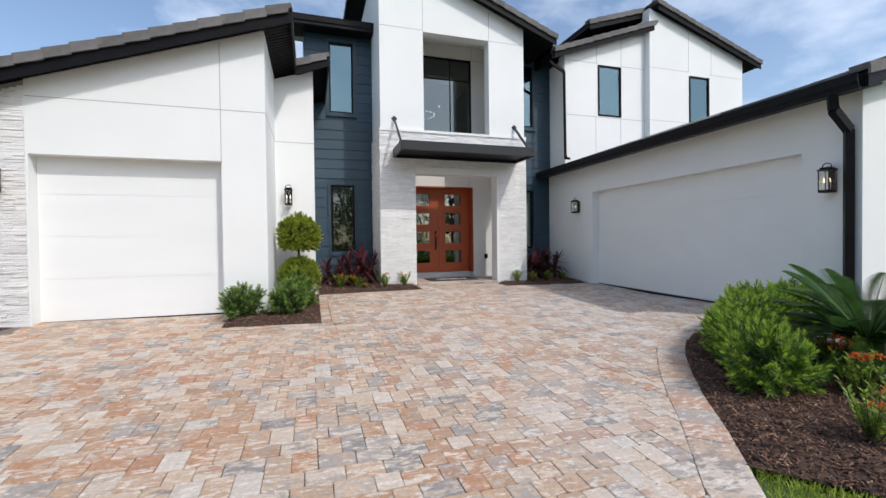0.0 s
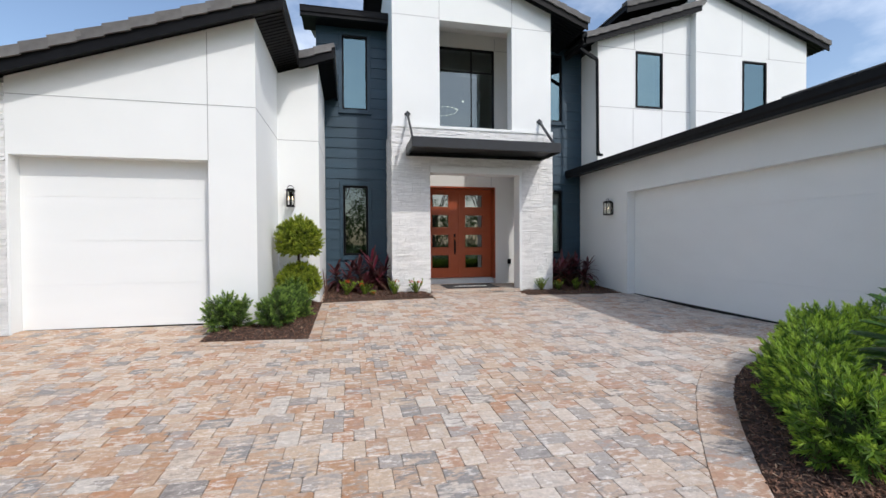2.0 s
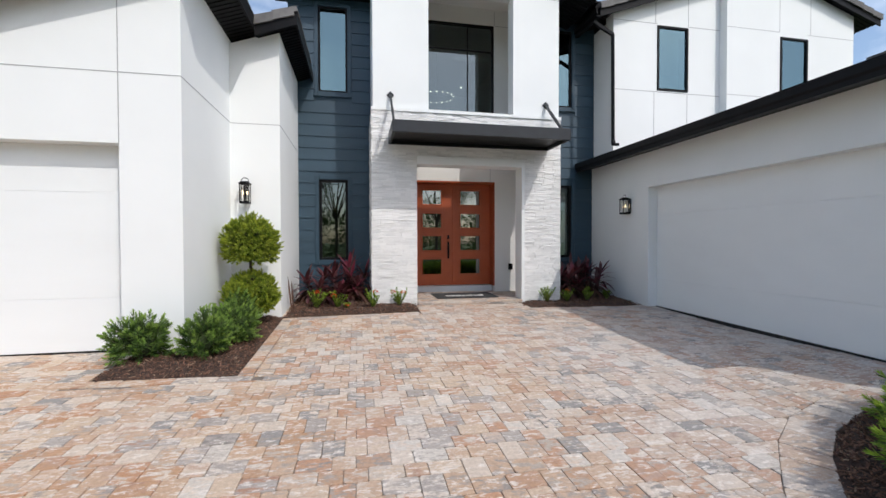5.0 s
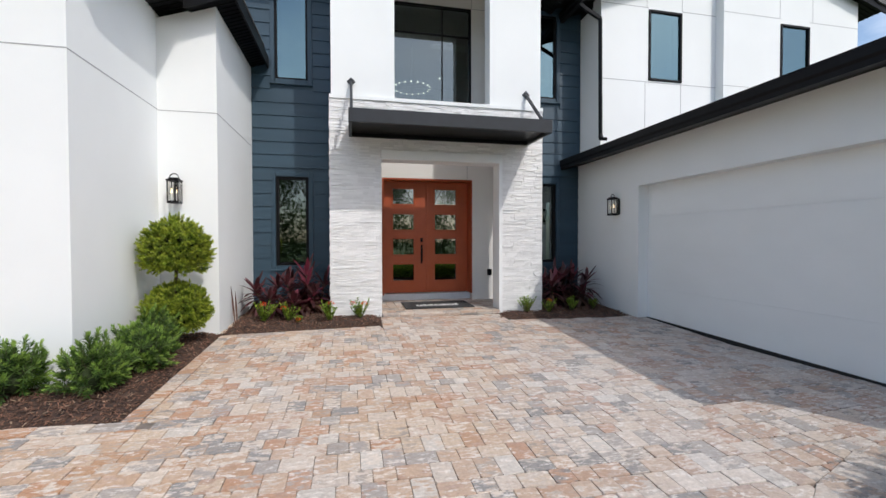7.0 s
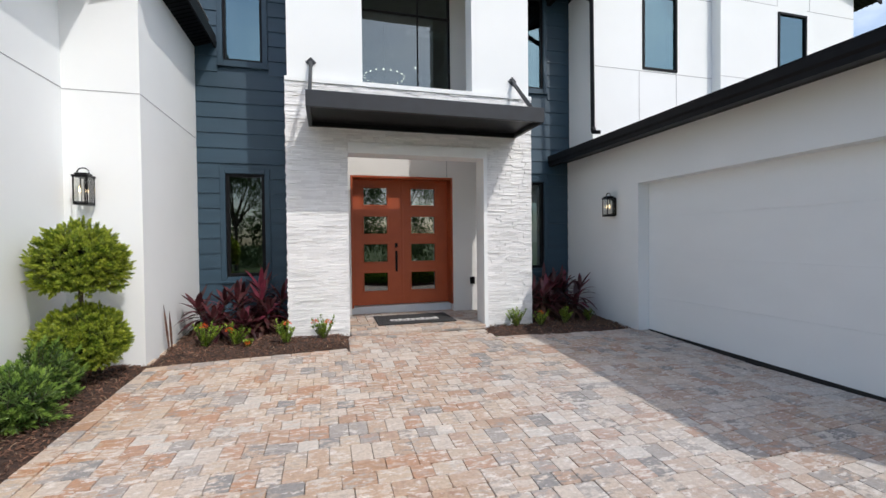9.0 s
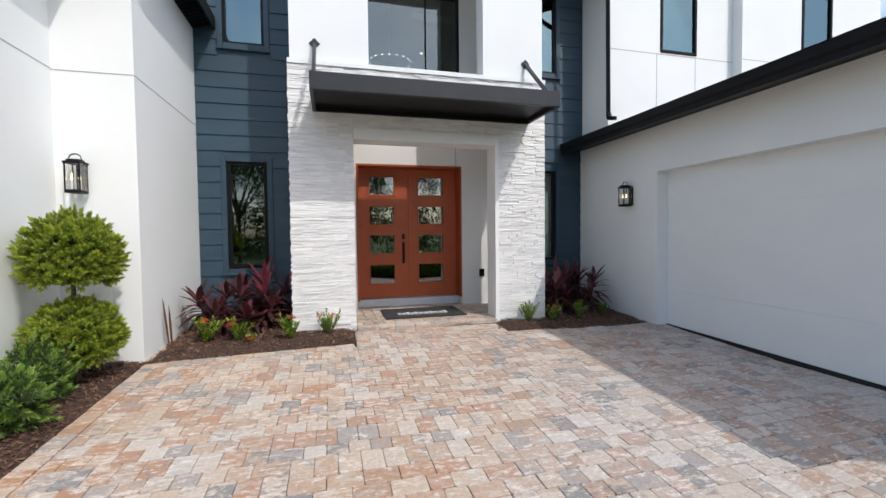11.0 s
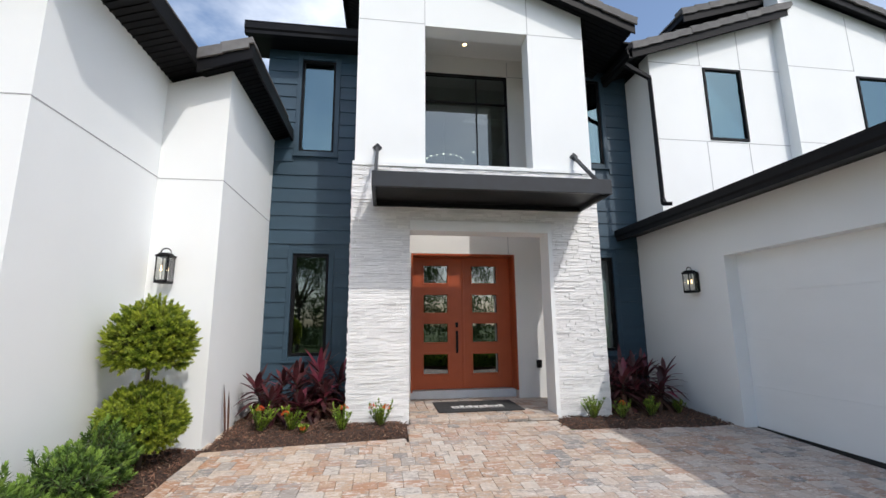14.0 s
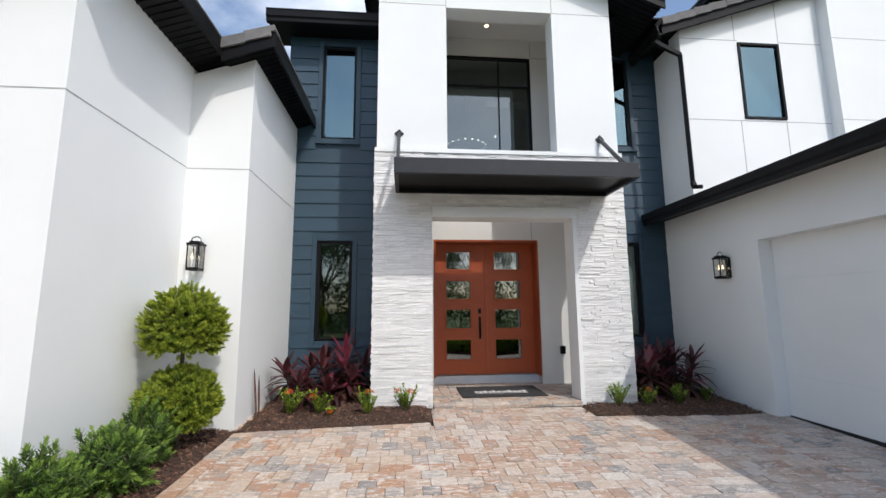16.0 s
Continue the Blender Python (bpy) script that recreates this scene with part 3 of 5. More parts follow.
# ---- roofs ----
def edge_roof(name, label, x0, x1, z0, z1, y0, y1, fascia=0.19, side=None):
    """One roof slope that runs from (x0, z0) up or down to (x1, z1), from its rake at y0 to y1: decking, soffit, fascia and tiles."""
    roof = empty(name, (x0, y0, 0), label, "roof", kind="structure")
    M = Matrix.Translation((-x0, -y0, 0))

    def put(nm, bm, mat, lab=""):
        bm.transform(M)
        return part(nm, bm, mat, roof, lab)
    T = 0.075
    bm = bmesh.new()
    prism(bm, [(x0, z0 - T - 0.10), (x1, z1 - T - 0.10), (x1, z1 - T), (x0, z0 - T)], y0 + 0.03, y1)
    put("deck", bm, SOFFIT, "black ribbed soffit boards")
    bm = bmesh.new()
    prism(bm, [(x0, z0 - T - fascia), (x1, z1 - T - fascia), (x1, z1 - T + 0.01), (x0, z0 - T + 0.01)], y0, y0 + 0.028)
    put("rake_board", bm, FASCIA)
    if side:
        xs, zs = (x1, z1) if side == "high" else (x0, z0)
        d = 1 if (xs > min(x0, x1) + 0.01) else -1
        bm = bmesh.new()
        box(bm, min(xs, xs + d * 0.03), max(xs, xs + d * 0.03), y0, y1, zs - T - fascia, zs - T + 0.01)
        put("eave_board", bm, FASCIA)
    # ribs of the soffit
    n = int((y1 - y0) / 0.10)
    bm = bmesh.new()
    for k in range(n):
        y = y0 + 0.06 + k * 0.10
        prism(bm, [(x0, z0 - T - 0.112), (x1, z1 - T - 0.112), (x1, z1 - T - 0.099), (x0, z0 - T - 0.099)], y, y + 0.025)
    put("soffit_ribs", bm, SOFFIT)
    # tiles: courses up the slope; the rake course one by one
    L = math.hypot(x1 - x0, z1 - z0)
    ux, uz = (x1 - x0) / L, (z1 - z0) / L
    if uz < 0:
        sx, sz, ux, uz = x1, z1, -ux, -uz
    else:
        sx, sz = x0, z0
    EXP, LEN, WID, TH = 0.33, 0.40, 0.30, 0.035
    nx, nz = -uz, ux
    if nz < 0:
        nx, nz = -nx, -nz

    def tile_mesh(w, th):
        m = bmesh.new()
        prism(m, [(0, 0.03), (ux * LEN, uz * LEN), (ux * LEN + nx * th, uz * LEN + nz * th), (nx * th, 0.03 + nz * th)], 0, w)
        bmesh.ops.bevel(m, geom=list(m.edges), offset=0.006, segments=1, affect='EDGES')
        bmesh.ops.recalc_face_normals(m, faces=list(m.faces))
        me = bpy.data.meshes.new("roof_tile")
        m.to_mesh(me)
        m.free()
        me.materials.append(TILE)
        return me
    rake = tile_mesh(0.22, 0.085)
    m = bmesh.new()
    m.from_mesh(rake)
    prism(m, [(0, -0.03), (ux * LEN * 0.83, uz * LEN * 0.83 - 0.05), (ux * LEN * 0.83, uz * LEN * 0.83 + 0.05), (0, 0.09)], -0.004, 0.026)
    bmesh.ops.recalc_face_normals(m, faces=list(m.faces))
    m.to_mesh(rake)
    m.free()
    flat = tile_mesh(WID - 0.006, TH)
    courses = int(math.ceil(L / EXP))
    rnd = random.Random(name)
    for c in range(courses):
        d = min(c * EXP, max(L - LEN * 0.6, 0)) - 0.03
        bx, bz = sx + ux * d, sz + uz * d - T
        t = new("rake_tile", rake)
        t.parent = roof
        t.location = (bx - x0, -0.035 + rnd.uniform(-0.006, 0.006), bz + rnd.uniform(-0.004, 0.004))
        cols = min(int((y1 - y0 - 0.2) / WID), 6)
        for k in range(cols):
            t = new("roof_tile", flat)
            t.parent = roof
            t.location = (bx - x0, 0.19 + k * WID + rnd.uniform(-0.004, 0.004), bz + rnd.uniform(-0.004, 0.004))
    # plain remainder of the covering, further back
    bm = bmesh.new()
    prism(bm, [(x0, z0 - T), (x1, z1 - T), (x1, z1 - 0.03), (x0, z0 - 0.03)], y0 + 0.19 + 1.5, y1)
    put("covering", bm, TILE)
    return roof


edge_roof("roof_1", "grey tile roof with black soffit over the single garage", -7.4, -0.24, 2.25, 4.756, 6.80, 15, side="high")
edge_roof("roof_2", "grey tile roof with black soffit over the return", -0.21, 0.40, 4.668, 4.89, 8.70, SY, side="high")
edge_roof("roof_3", "grey tile single-slope roof with black soffit over the tower", 6.30, 1.17, 6.45, 8.41, 9.58, 14, side="high")
edge_roof("roof_5", "grey tile roof over the upper wing", 6.62, 10.05, 6.41, 7.62, 10.14, 15, side="low")
edge_roof("roof_6", "grey tile gable roof over the right wing", 14.22, 10.05, 6.84, 8.17, 9.97, 16)
edge_roof("roof_7", "grey tile gable roof over the right wing", 7.98, 10.05, 7.51, 8.17, 10.44, 16)
edge_roof("roof_8", "grey tile roof over the double garage", 6.68, 11.0, 3.16, 4.58, 3.20, 12.5)
edge_roof("roof_9", "grey tile roof over the double garage", 15.4, 11.0, 3.16, 4.58, 3.20, 12.5)


def gutter(name, label, points, axis, a, z0, z1, w=0.12):
    """A black box gutter with a stepped face. points: from, to along its axis; a: its outer face."""
    g = empty(name, (0, 0, 0), label, "gutter")
    bm = bmesh.new()
    prof = [(a, z1), (a + 0.0, z0 + 0.09), (a + 0.025, z0 + 0.06), (a + 0.025, z0), (a + w, z0), (a + w, z1 - 0.01), (a + w - 0.01, z1 - 0.01), (a + w - 0.01, z0 + 0.02), (a + 0.04, z0 + 0.02), (a + 0.012, z1), ]
    prism(bm, prof, points[0], points[1], axis)
    part("trough", bm, BLACK, g)
    bm = bmesh.new()
    if axis == "y":
        box(bm, a - 0.006, a + 0.016, points[0], points[1], z1 - 0.012, z1 + 0.008)
    else:
        box(bm, points[0], points[1], a - 0.006, a + 0.016, z1 - 0.012, z1 + 0.008)
    part("lip", bm, BLACK, g)
    return g


gutter("gutter", "long black gutter on the double garage eave", (3.24, 11.15), "y", 6.54, 2.88, 3.07)
tagged(boxes("trim", FASCIA, None, (6.665, 6.69, 3.22, 11.17, 2.90, 3.03)), "black fascia behind the gutter", "trim", kind="structure")
tagged(boxes("trim", SOFFIT, None, (6.69, 7.0, 3.22, 11.17, 2.965, 2.985)), "black soffit of the garage eave", "trim", kind="structure")
gutter("gutter", "black gutter over the blue siding", (-0.40, TX0), "x", 10.68, 6.42, 6.64)
tagged(boxes("trim", SOFFIT, None, (-0.38, TX0, 10.80, SY + 0.3, 6.44, 6.47)), "black soffit over the blue siding", "trim", kind="structure")
tagged(boxes("trim", SOFFIT, None, (TX1, 6.9, 10.2, SY + 0.3, 6.46, 6.49)), "black soffit over the blue siding", "trim", kind="structure")
bm = bmesh.new()
prism(bm, [(10.72, 6.66), (15, 8.0), (15, 7.9), (10.72, 6.58)], -0.40, TX0, "x")
tagged(part("roof_10", bm, TILE), "grey tile roof over the blue siding", "roof", kind="structure")
bm = bmesh.new()
prism(bm, [(10.72, 6.66), (15, 8.0), (15, 7.9), (10.72, 6.58)], TX1, 6.5, "x")
tagged(part("roof_11", bm, TILE), "grey tile roof over the blue siding", "roof", kind="structure")
gutter("gutter", "short black gutter on the upper wing eave", (10.15, 13), "y", 6.50, 6.13, 6.31)


def downspout(points, w=0.075, label=""):
    d = empty("downspout", points[0], label, "downspout")
    bm = bmesh.new()
    for a, b in zip(points, points[1:]):
        a, b = Vector(a) - Vector(points[0]), Vector(b) - Vector(points[0])
        tube(bm, [a, b], w * 0.62, 4)
    part("pipe", bm, BLACK, d)
    return d


downspout([(6.60, 3.54, 2.90), (6.62, 3.54, 2.70), (6.93, 3.54, 2.46), (6.93, 3.54, -0.33)], 0.11, "black downspout on the double garage wall")
downspout([(6.50, 10.25, 6.06), (6.62, 10.25, 5.98), (6.96, 10.25, 5.82), (6.98, 10.25, 3.46), (6.95, 10.18, 3.36), (6.95, 10.02, 3.32)], 0.075, "black downspout on the upper wing corner")


# ---- garage doors ----
def garage_door(name, label, axis, a, lo, hi, z0, z1, sections, deep):
    """A sectional door. a: its face; deep: the way into the garage."""
    d = empty(name, (0, 0, 0), label, "garage door", kind="structure")
    h = (z1 - z0) / sections
    for s in range(sections):
        bm = bmesh.new()
        p0, p1 = z0 + s * h + 0.0012, z0 + (s + 1) * h - 0.0012
        A, B = min(a, a + deep * 0.045), max(a, a + deep * 0.045)
        box(bm, lo, hi, A, B, p0, p1) if axis == "x" else box(bm, A, B, lo, hi, p0, p1)
        bmesh.ops.bevel(bm, geom=list(bm.edges), offset=0.0006, segments=1, affect='EDGES')
        part("section", bm, GARAGE, d)
    bm = bmesh.new()
    A, B = min(a + deep * 0.02, a + deep * 0.05), max(a + deep * 0.02, a + deep * 0.05)
    if axis == "x":
        box(bm, lo, hi, A, B, z0 - 0.12, z0)
    else:
        prism(bm, [(lo, gz(7, lo) - 0.1), (hi, gz(7, hi) - 0.1), (hi, gz(7, hi) + 0.012), (lo, gz(7, lo) + 0.012)], a - 0.012, a - 0.001, "x")
    part("bottom_seal", bm, RUBBER, d)
    bm = bmesh.new()
    A, B = min(a + deep * 0.009, a + deep * 0.04), max(a + deep * 0.009, a + deep * 0.04)
    box(bm, lo + 0.01, hi - 0.01, A, B, z0 + 0.01, z1 - 0.01) if axis == "x" else box(bm, A, B, lo + 0.01, hi - 0.01, z0 + 0.01, z1 - 0.01)
    part("core", bm, GARAGE, d)
    bm = bmesh.new()
    A, B = min(a + deep * 0.01, a + deep * 0.06), max(a + deep * 0.01, a + deep * 0.06)
    for e0, e1 in ((lo - 0.2, lo + 0.03), (hi - 0.03, hi + 0.2)):
        box(bm, e0, e1, A + deep * 0.045, B + deep * 0.045, z0 - 0.1, z1 + 0.2) if axis == "x" else box(bm, A + deep * 0.045, B + deep * 0.045, e0, e1, z0 - 0.1, z1 + 0.2)
    part("track_frame", bm, STUCCO, d)
    return d


garage_door("door_1", "white sectional single garage door, closed", "x", AY + 0.20, GX0 + 0.002, GX1 - 0.002, gz(-2.5, 7.2) + 0.015, GTOP + 0.08, 4, 1)
garage_door("door_2", "wide white sectional garage door, closed", "y", RX + 0.20, QY0 + 0.002, QY1 - 0.002, gz(7.2, QY0) + 0.0, QTOP + 0.08, 4, 1)


# ---- blue siding boards ----
def siding(wall_ob, x0, x1, z0, z1, holes):
    """Lap boards that step over each other, cut at the windows."""
    rnd = random.Random(x0)
    n = int(math.ceil((z1 - z0) / 0.252))
    for k in range(n):
        a = z0 + k * 0.252
        b = min(a + 0.262, z1)
        spans = [(x0, x1)]
        for h0, h1, g0, g1 in holes:
            if a + 0.2 > g0 and a < g1 - 0.05:
                spans = [s for u, v in spans for s in ((u, min(v, h0)), (max(u, h1), v)) if s[1] - s[0] > 0.02]
        for u, v in spans:
            bm = bmesh.new()
            prism(bm, [(SY - 0.026, a), (SY - 0.0015, a), (SY - 0.0015, b), (SY - 0.008, b)], u + 0.002, v - 0.002, "x")
            part("board", bm, SIDING, wall_ob)


wall_7, wall_8 = bpy.data.objects["wall_7"], bpy.data.objects["wall_8"]
siding(wall_7, -0.08, TX0, -0.05, 6.46, [(0.45, 1.235, 4.34, 6.35), (0.45, 1.235, 0.72, 2.63)])
siding(wall_8, TX1, 7.0, -0.05, 6.46, [(5.86, 6.54, 4.34, 6.35), (5.86, 6.54, 0.72, 2.63)])


# ---- windows ----
def window(name, label, x0, x1, z0, z1, y, bar=0.045, trim=0.0, mull=(), trans=(), glass=None, blind=False):
    """A fixed window facing the street: black frame set in the wall, panes, and painted trim boards round it."""
    w = empty(name, ((x0 + x1) / 2, y, z0), label, "window", kind="structure")
    M = Matrix.Translation((-(x0 + x1) / 2, -y, -z0))

    def put(nm, dims, mat, lab="", bevel=0.003):
        bm = bmesh.new()
        for d in dims:
            box(bm, *d)
        bm.transform(M)
        if bevel:
            bmesh.ops.bevel(bm, geom=list(bm.edges), offset=bevel, segments=1, affect='EDGES')
        return part(nm, bm, mat, w, lab)
    f0, f1 = y - 0.012, y + 0.07
    put("window_frame", ((x0, x0 + bar, f0, f1, z0, z1), (x1 - bar, x1, f0, f1, z0, z1), (x0 + bar, x1 - bar, f0, f1, z0, z0 + bar), (x0 + bar, x1 - bar, f0, f1, z1 - bar, z1)), BLACK, "black metal frame")
    xs = [x0 + bar, *mull, x1 - bar]
    zs = [z0 + bar, *trans, z1 - bar]
    for m in mull:
        put("mullion", ((m - 0.012, m + 0.012, y + 0.005, y + 0.05, z0 + bar, z1 - bar),), BLACK)
    for m in trans:
        put("transom", ((x0 + bar, x1 - bar, y + 0.002, y + 0.052, m - 0.012, m + 0.012),), BLACK)
    for a, b in zip(xs, xs[1:]):
        for c, d in zip(zs, zs[1:]):
            p = put("pane", ((a + 0.001, b - 0.001, y + 0.026, y + 0.030, c + 0.001, d - 0.001),), glass or GLASS, bevel=0)
            p.visible_shadow = False
    if blind:
        put("blind", ((x0 + bar, x1 - bar, y + 0.16, y + 0.165, z0 + bar, z1 - bar),), BLIND, "pale grey drawn blind")
    if trim:
        t = trim
        t0, t1 = y - 0.045, y - 0.014
        for d in ((x0 - t, x0 - 0.002, t0, t1, z0 - t, z1 + t), (x1 + 0.002, x1 + t, t0, t1, z0 - t, z1 + t), (x0, x1, t0 + 0.001, t1, z1, z1 + t), (x0, x1, t0 + 0.001, t1, z0 - t, z0)):
            put("trim_board", (d,), SIDING, "blue grey painted casing")
        put("window_sill", ((x0 - t - 0.01, x1 + t + 0.01, t0 - 0.02, t1, z0 - t - 0.02, z0 - t + 0.012),), SIDING)
    return w


window("window_1", "tall black window in blue siding, upper floor", 0.535, 1.145, 4.435, 6.26, SY + 0.005, 0.04, 0.085, blind=True)
window("window_2", "tall black window in blue siding by the flower bed", 0.535, 1.145, 0.81, 2.55, SY + 0.005, 0.055, 0.085, glass=GLASS_LOW)
window("window_3", "tall black window in blue siding, upper floor", 5.955, 6.445, 4.435, 6.26, SY + 0.005, 0.04, 0.085)
window("window_4", "tall black window in blue siding by the flower bed", 5.955, 6.445, 0.81, 2.55, SY + 0.005, 0.055, 0.085, glass=GLASS_LOW)
window("window_5", "black framed window reflecting blue sky", 8.175, 8.995, 4.705, 6.195, WY - 0.01, 0.045)
window("window_6", "black framed window reflecting blue sky", 11.385, 12.195, 4.66, 6.125, WY2 - 0.01, 0.045)
window("window_7", "large black framed hall window in the tall porch", 2.587, 4.496, 3.602, 6.23, PY + 0.02, 0.04, mull=(3.868,), trans=(5.628,), glass=GLASS_LOW)

# ---- entrance doors ----
door_3 = empty("door_3", (3.59, DY, 0.02), "burnt orange double entrance doors with four glass lites each, closed", "door", kind="structure")


def door_part(name, mat, parent, *dims, label="", bevel=0.004):
    bm = bmesh.new()
    for d in dims:
        box(bm, *d)
    bm.transform(Matrix.Translation((-3.59, -DY, -0.02)))
    if bevel:
        bmesh.ops.bevel(bm, geom=list(bm.edges), offset=bevel, segments=1, affect='EDGES')
    return part(name, bm, mat, parent, label)


D0, D1, DZ0, DZ1 = 2.588, 4.515, 0.16, 2.592
door_part("jamb", DOORPAINT, door_3, (D0, D0 + 0.035, PY - 0.008, DY + 0.14, DZ0, DZ1))
door_part("jamb", DOORPAINT, door_3, (D1 - 0.035, D1, PY - 0.008, DY + 0.14, DZ0, DZ1))
door_part("head", DOORPAINT, door_3, (D0 + 0.035, D1 - 0.035, PY - 0.006, DY + 0.14, DZ1 - 0.035, DZ1))
door_part("threshold", SILL, door_3, (2.588, 4.515, DY - 0.06, DY + 0.2, 0.02, DZ0 - 0.002), label="pale grey threshold")
LZ = ((2.07, 2.406), (1.523, 1.863), (0.989, 1.335), (0.432, 0.787))
for side, (a, b, l0, l1) in enumerate(((D0 + 0.037, 3.556, 2.83, 3.285), (3.584, D1 - 0.037, 3.739, 4.223))):
    y0, y1 = DY + 0.03, DY + 0.075
    zs = [DZ0 + 0.012] + [v for lo, hi in reversed(LZ) for v in (lo, hi)] + [DZ1 - 0.037]
    dims = [(a, l0, y0, y1, zs[0], zs[-1]), (l1, b, y0, y1, zs[0], zs[-1])]
    dims += [(l0, l1, y0 + 0.0005, y1, zs[i], zs[i + 1]) for i in range(0, len(zs), 2)]
    leaf = door_part("leaf", DOORPAINT, door_3, *dims, bevel=0.0)
    for lo, hi in LZ:
        m = 0.022
        door_part("lite_moulding", DOORPAINT, leaf, (l0 - m, l0 + 0.006, y0 - 0.014, y0 - 0.001, lo - m, hi + m), (l1 - 0.006, l1 + m, y0 - 0.014, y0 - 0.001, lo - m, hi + m), (l0 + 0.006, l1 - 0.006, y0 - 0.014, y0 - 0.001, hi - 0.006, hi + m), (l0 + 0.006, l1 - 0.006, y0 - 0.014, y0 - 0.001, lo - m, lo + 0.006))
        p = door_part("pane", DOORGLASS, leaf, (l0, l1, y0 + 0.018, y0 + 0.022, lo, hi), bevel=0)
        p.visible_shadow = False
    if side == 0:
        # deadbolt rose, grip plate and a slim pull standing off it
        door_part("door_handle", BLACK, leaf, (3.425, 3.475, y0 - 0.02, y0 - 0.001, 1.26, 1.35), (3.435, 3.465, y0 - 0.05, y0 - 0.02, 1.285, 1.325), (3.430, 3.472, y0 - 0.018, y0 - 0.001, 0.80, 1.20), (3.437, 3.465, y0 - 0.075, y0 - 0.055, 0.86, 1.14), (3.440, 3.462, y0 - 0.056, y0 - 0.018, 1.11, 1.135), (3.440, 3.462, y0 - 0.056, y0 - 0.018, 0.865, 0.89), label="black lever handle and deadbolt")
    else:
        door_part("astragal", DOORPAINT, leaf, (3.549, 3.591, y0 - 0.012, y0 - 0.001, DZ0 + 0.012, DZ1 - 0.038))

# porch floor, mat, outlet, ceiling light
porch = empty("porch_floor", (0, 0, 0), "paver porch floor raised one low step", "floor", kind="structure")
boxes("slab", SAND, porch, (TX0 + 0.25, TX1 - 0.02, TY - 0.0, DY - 0.001, -0.5, -0.004), (OX0 + 0.0, OX1, 9.74, TY, -0.5, -0.004))
rnd = random.Random(5)


def paver_mesh(w, d, h=0.03, bev=0.006):
    bm = bmesh.new()
    box(bm, -w / 2, w / 2, -d / 2, d / 2, -h, 0)
    top = [e for e in bm.edges if all(v.co.z > -h / 2 for v in e.verts)]
    bmesh.ops.bevel(bm, geom=top, offset=bev, segments=1, affect='EDGES')
    bmesh.ops.recalc_face_normals(bm, faces=list(bm.faces))
    me = bpy.data.meshes.new("paver")
    bm.to_mesh(me)
    bm.free()
    me.materials.append(PAVER)
    return me


x = OX0 + 0.01
while x < OX1 - 0.03:
    w = min(rnd.choice((0.20, 0.24, 0.30)), OX1 - 0.005 - x)
    p = new("step_paver", paver_mesh(w - 0.006, 0.17))
    p.parent, p.location = porch, (x + w / 2, 9.80, 0.024)
    f = new("riser_paver", paver_mesh(w - 0.006, 0.06, 0.02))
    f.parent, f.location, f.rotation_euler = porch, (x + w / 2, 9.722, -0.012), (radians(90), 0, 0)
    x += w
y = 9.895
while y < DY - 0.10:
    d = rnd.choice((0.16, 0.22))
    x = TX0 + 0.27
    while x < TX1 - 0.30:
        w = rnd.choice((0.16, 0.22, 0.30))
        p = new("paver", paver_mesh(w - 0.007, min(d, DY - y) - 0.007))
        p.parent, p.location = porch, (x + w / 2, y + d / 2, 0.022)
        x += w
    y += d
mat_ob = empty("doormat", (3.60, 10.55, 0.026), "charcoal doormat with a pale printed mark, before the doors", "doormat")
bm = bmesh.new()
box(bm, -0.66, 0.66, -0.42, 0.42, 0, 0.016)
bmesh.ops.bevel(bm, geom=list(bm.edges), offset=0.005, segments=1, affect='EDGES')
part("pad", bm, MAT, mat_ob)
bm = bmesh.new()
rnd = random.Random(3)
x = -0.42
while x < 0.42:
    w = rnd.uniform(0.045, 0.075)
    h = 0.16 if rnd.random() < 0.35 else 0.11
    box(bm, x, x + w, -0.14, -0.14 + h, 0.0162, 0.0178)
    x += w + 0.016
box(bm, -0.40, 0.40, -0.20, -0.182, 0.0162, 0.0178)
part("print", bm, MATPRINT, mat_ob, "row of pale printed bars")
outlet = empty("outlet_cover", (4.90, PY, 0.605), "black weatherproof outlet cover on the porch wall", "outlet")
boxes("cover", BLACK, outlet, (-0.045, 0.045, -0.05, 0, -0.07, 0.07), bevel=0.008)
boxes("hinge", BLACK, outlet, (-0.045, 0.045, -0.056, -0.05, 0.045, 0.058))
dl = empty("recessed_light", (3.57, 10.80, 6.603), "round recessed downlight, lit, in the porch ceiling", "ceiling light")
bm = bmesh.new()
bmesh.ops.create_cone(bm, cap_ends=True, segments=24, radius1=0.06, radius2=0.06, depth=0.012)
part("ring", bm, PLASTIC, dl)
bm = bmesh.new()
bmesh.ops.create_cone(bm, cap_ends=True, segments=20, radius1=0.042, radius2=0.042, depth=0.016)
part("lens", bm, BULB, dl, "warm lit lens")

# chandelier seen through the hall window
ch = empty("chandelier", (3.50, 13.2, 5.15), "ring chandelier with small lit crystals in the hall", "chandelier")
bm = bmesh.new()
ringp = [(0.46 * math.cos(a), 0.46 * math.sin(a), 0) for a in (2 * math.pi * k / 32 for k in range(33))]
tube(bm, ringp, 0.010, 6)
part("ring", bm, BLACK, ch)
bm = bmesh.new()
tube(bm, [(0, 0, 0), (0, 0, 1.4)], 0.008, 6)
for a in (0.3, 2.4, 4.5):
    tube(bm, [(0.46 * math.cos(a), 0.46 * math.sin(a), 0), (0, 0, 0.7)], 0.004, 4)
part("stem", bm, BLACK, ch)
bulb = None
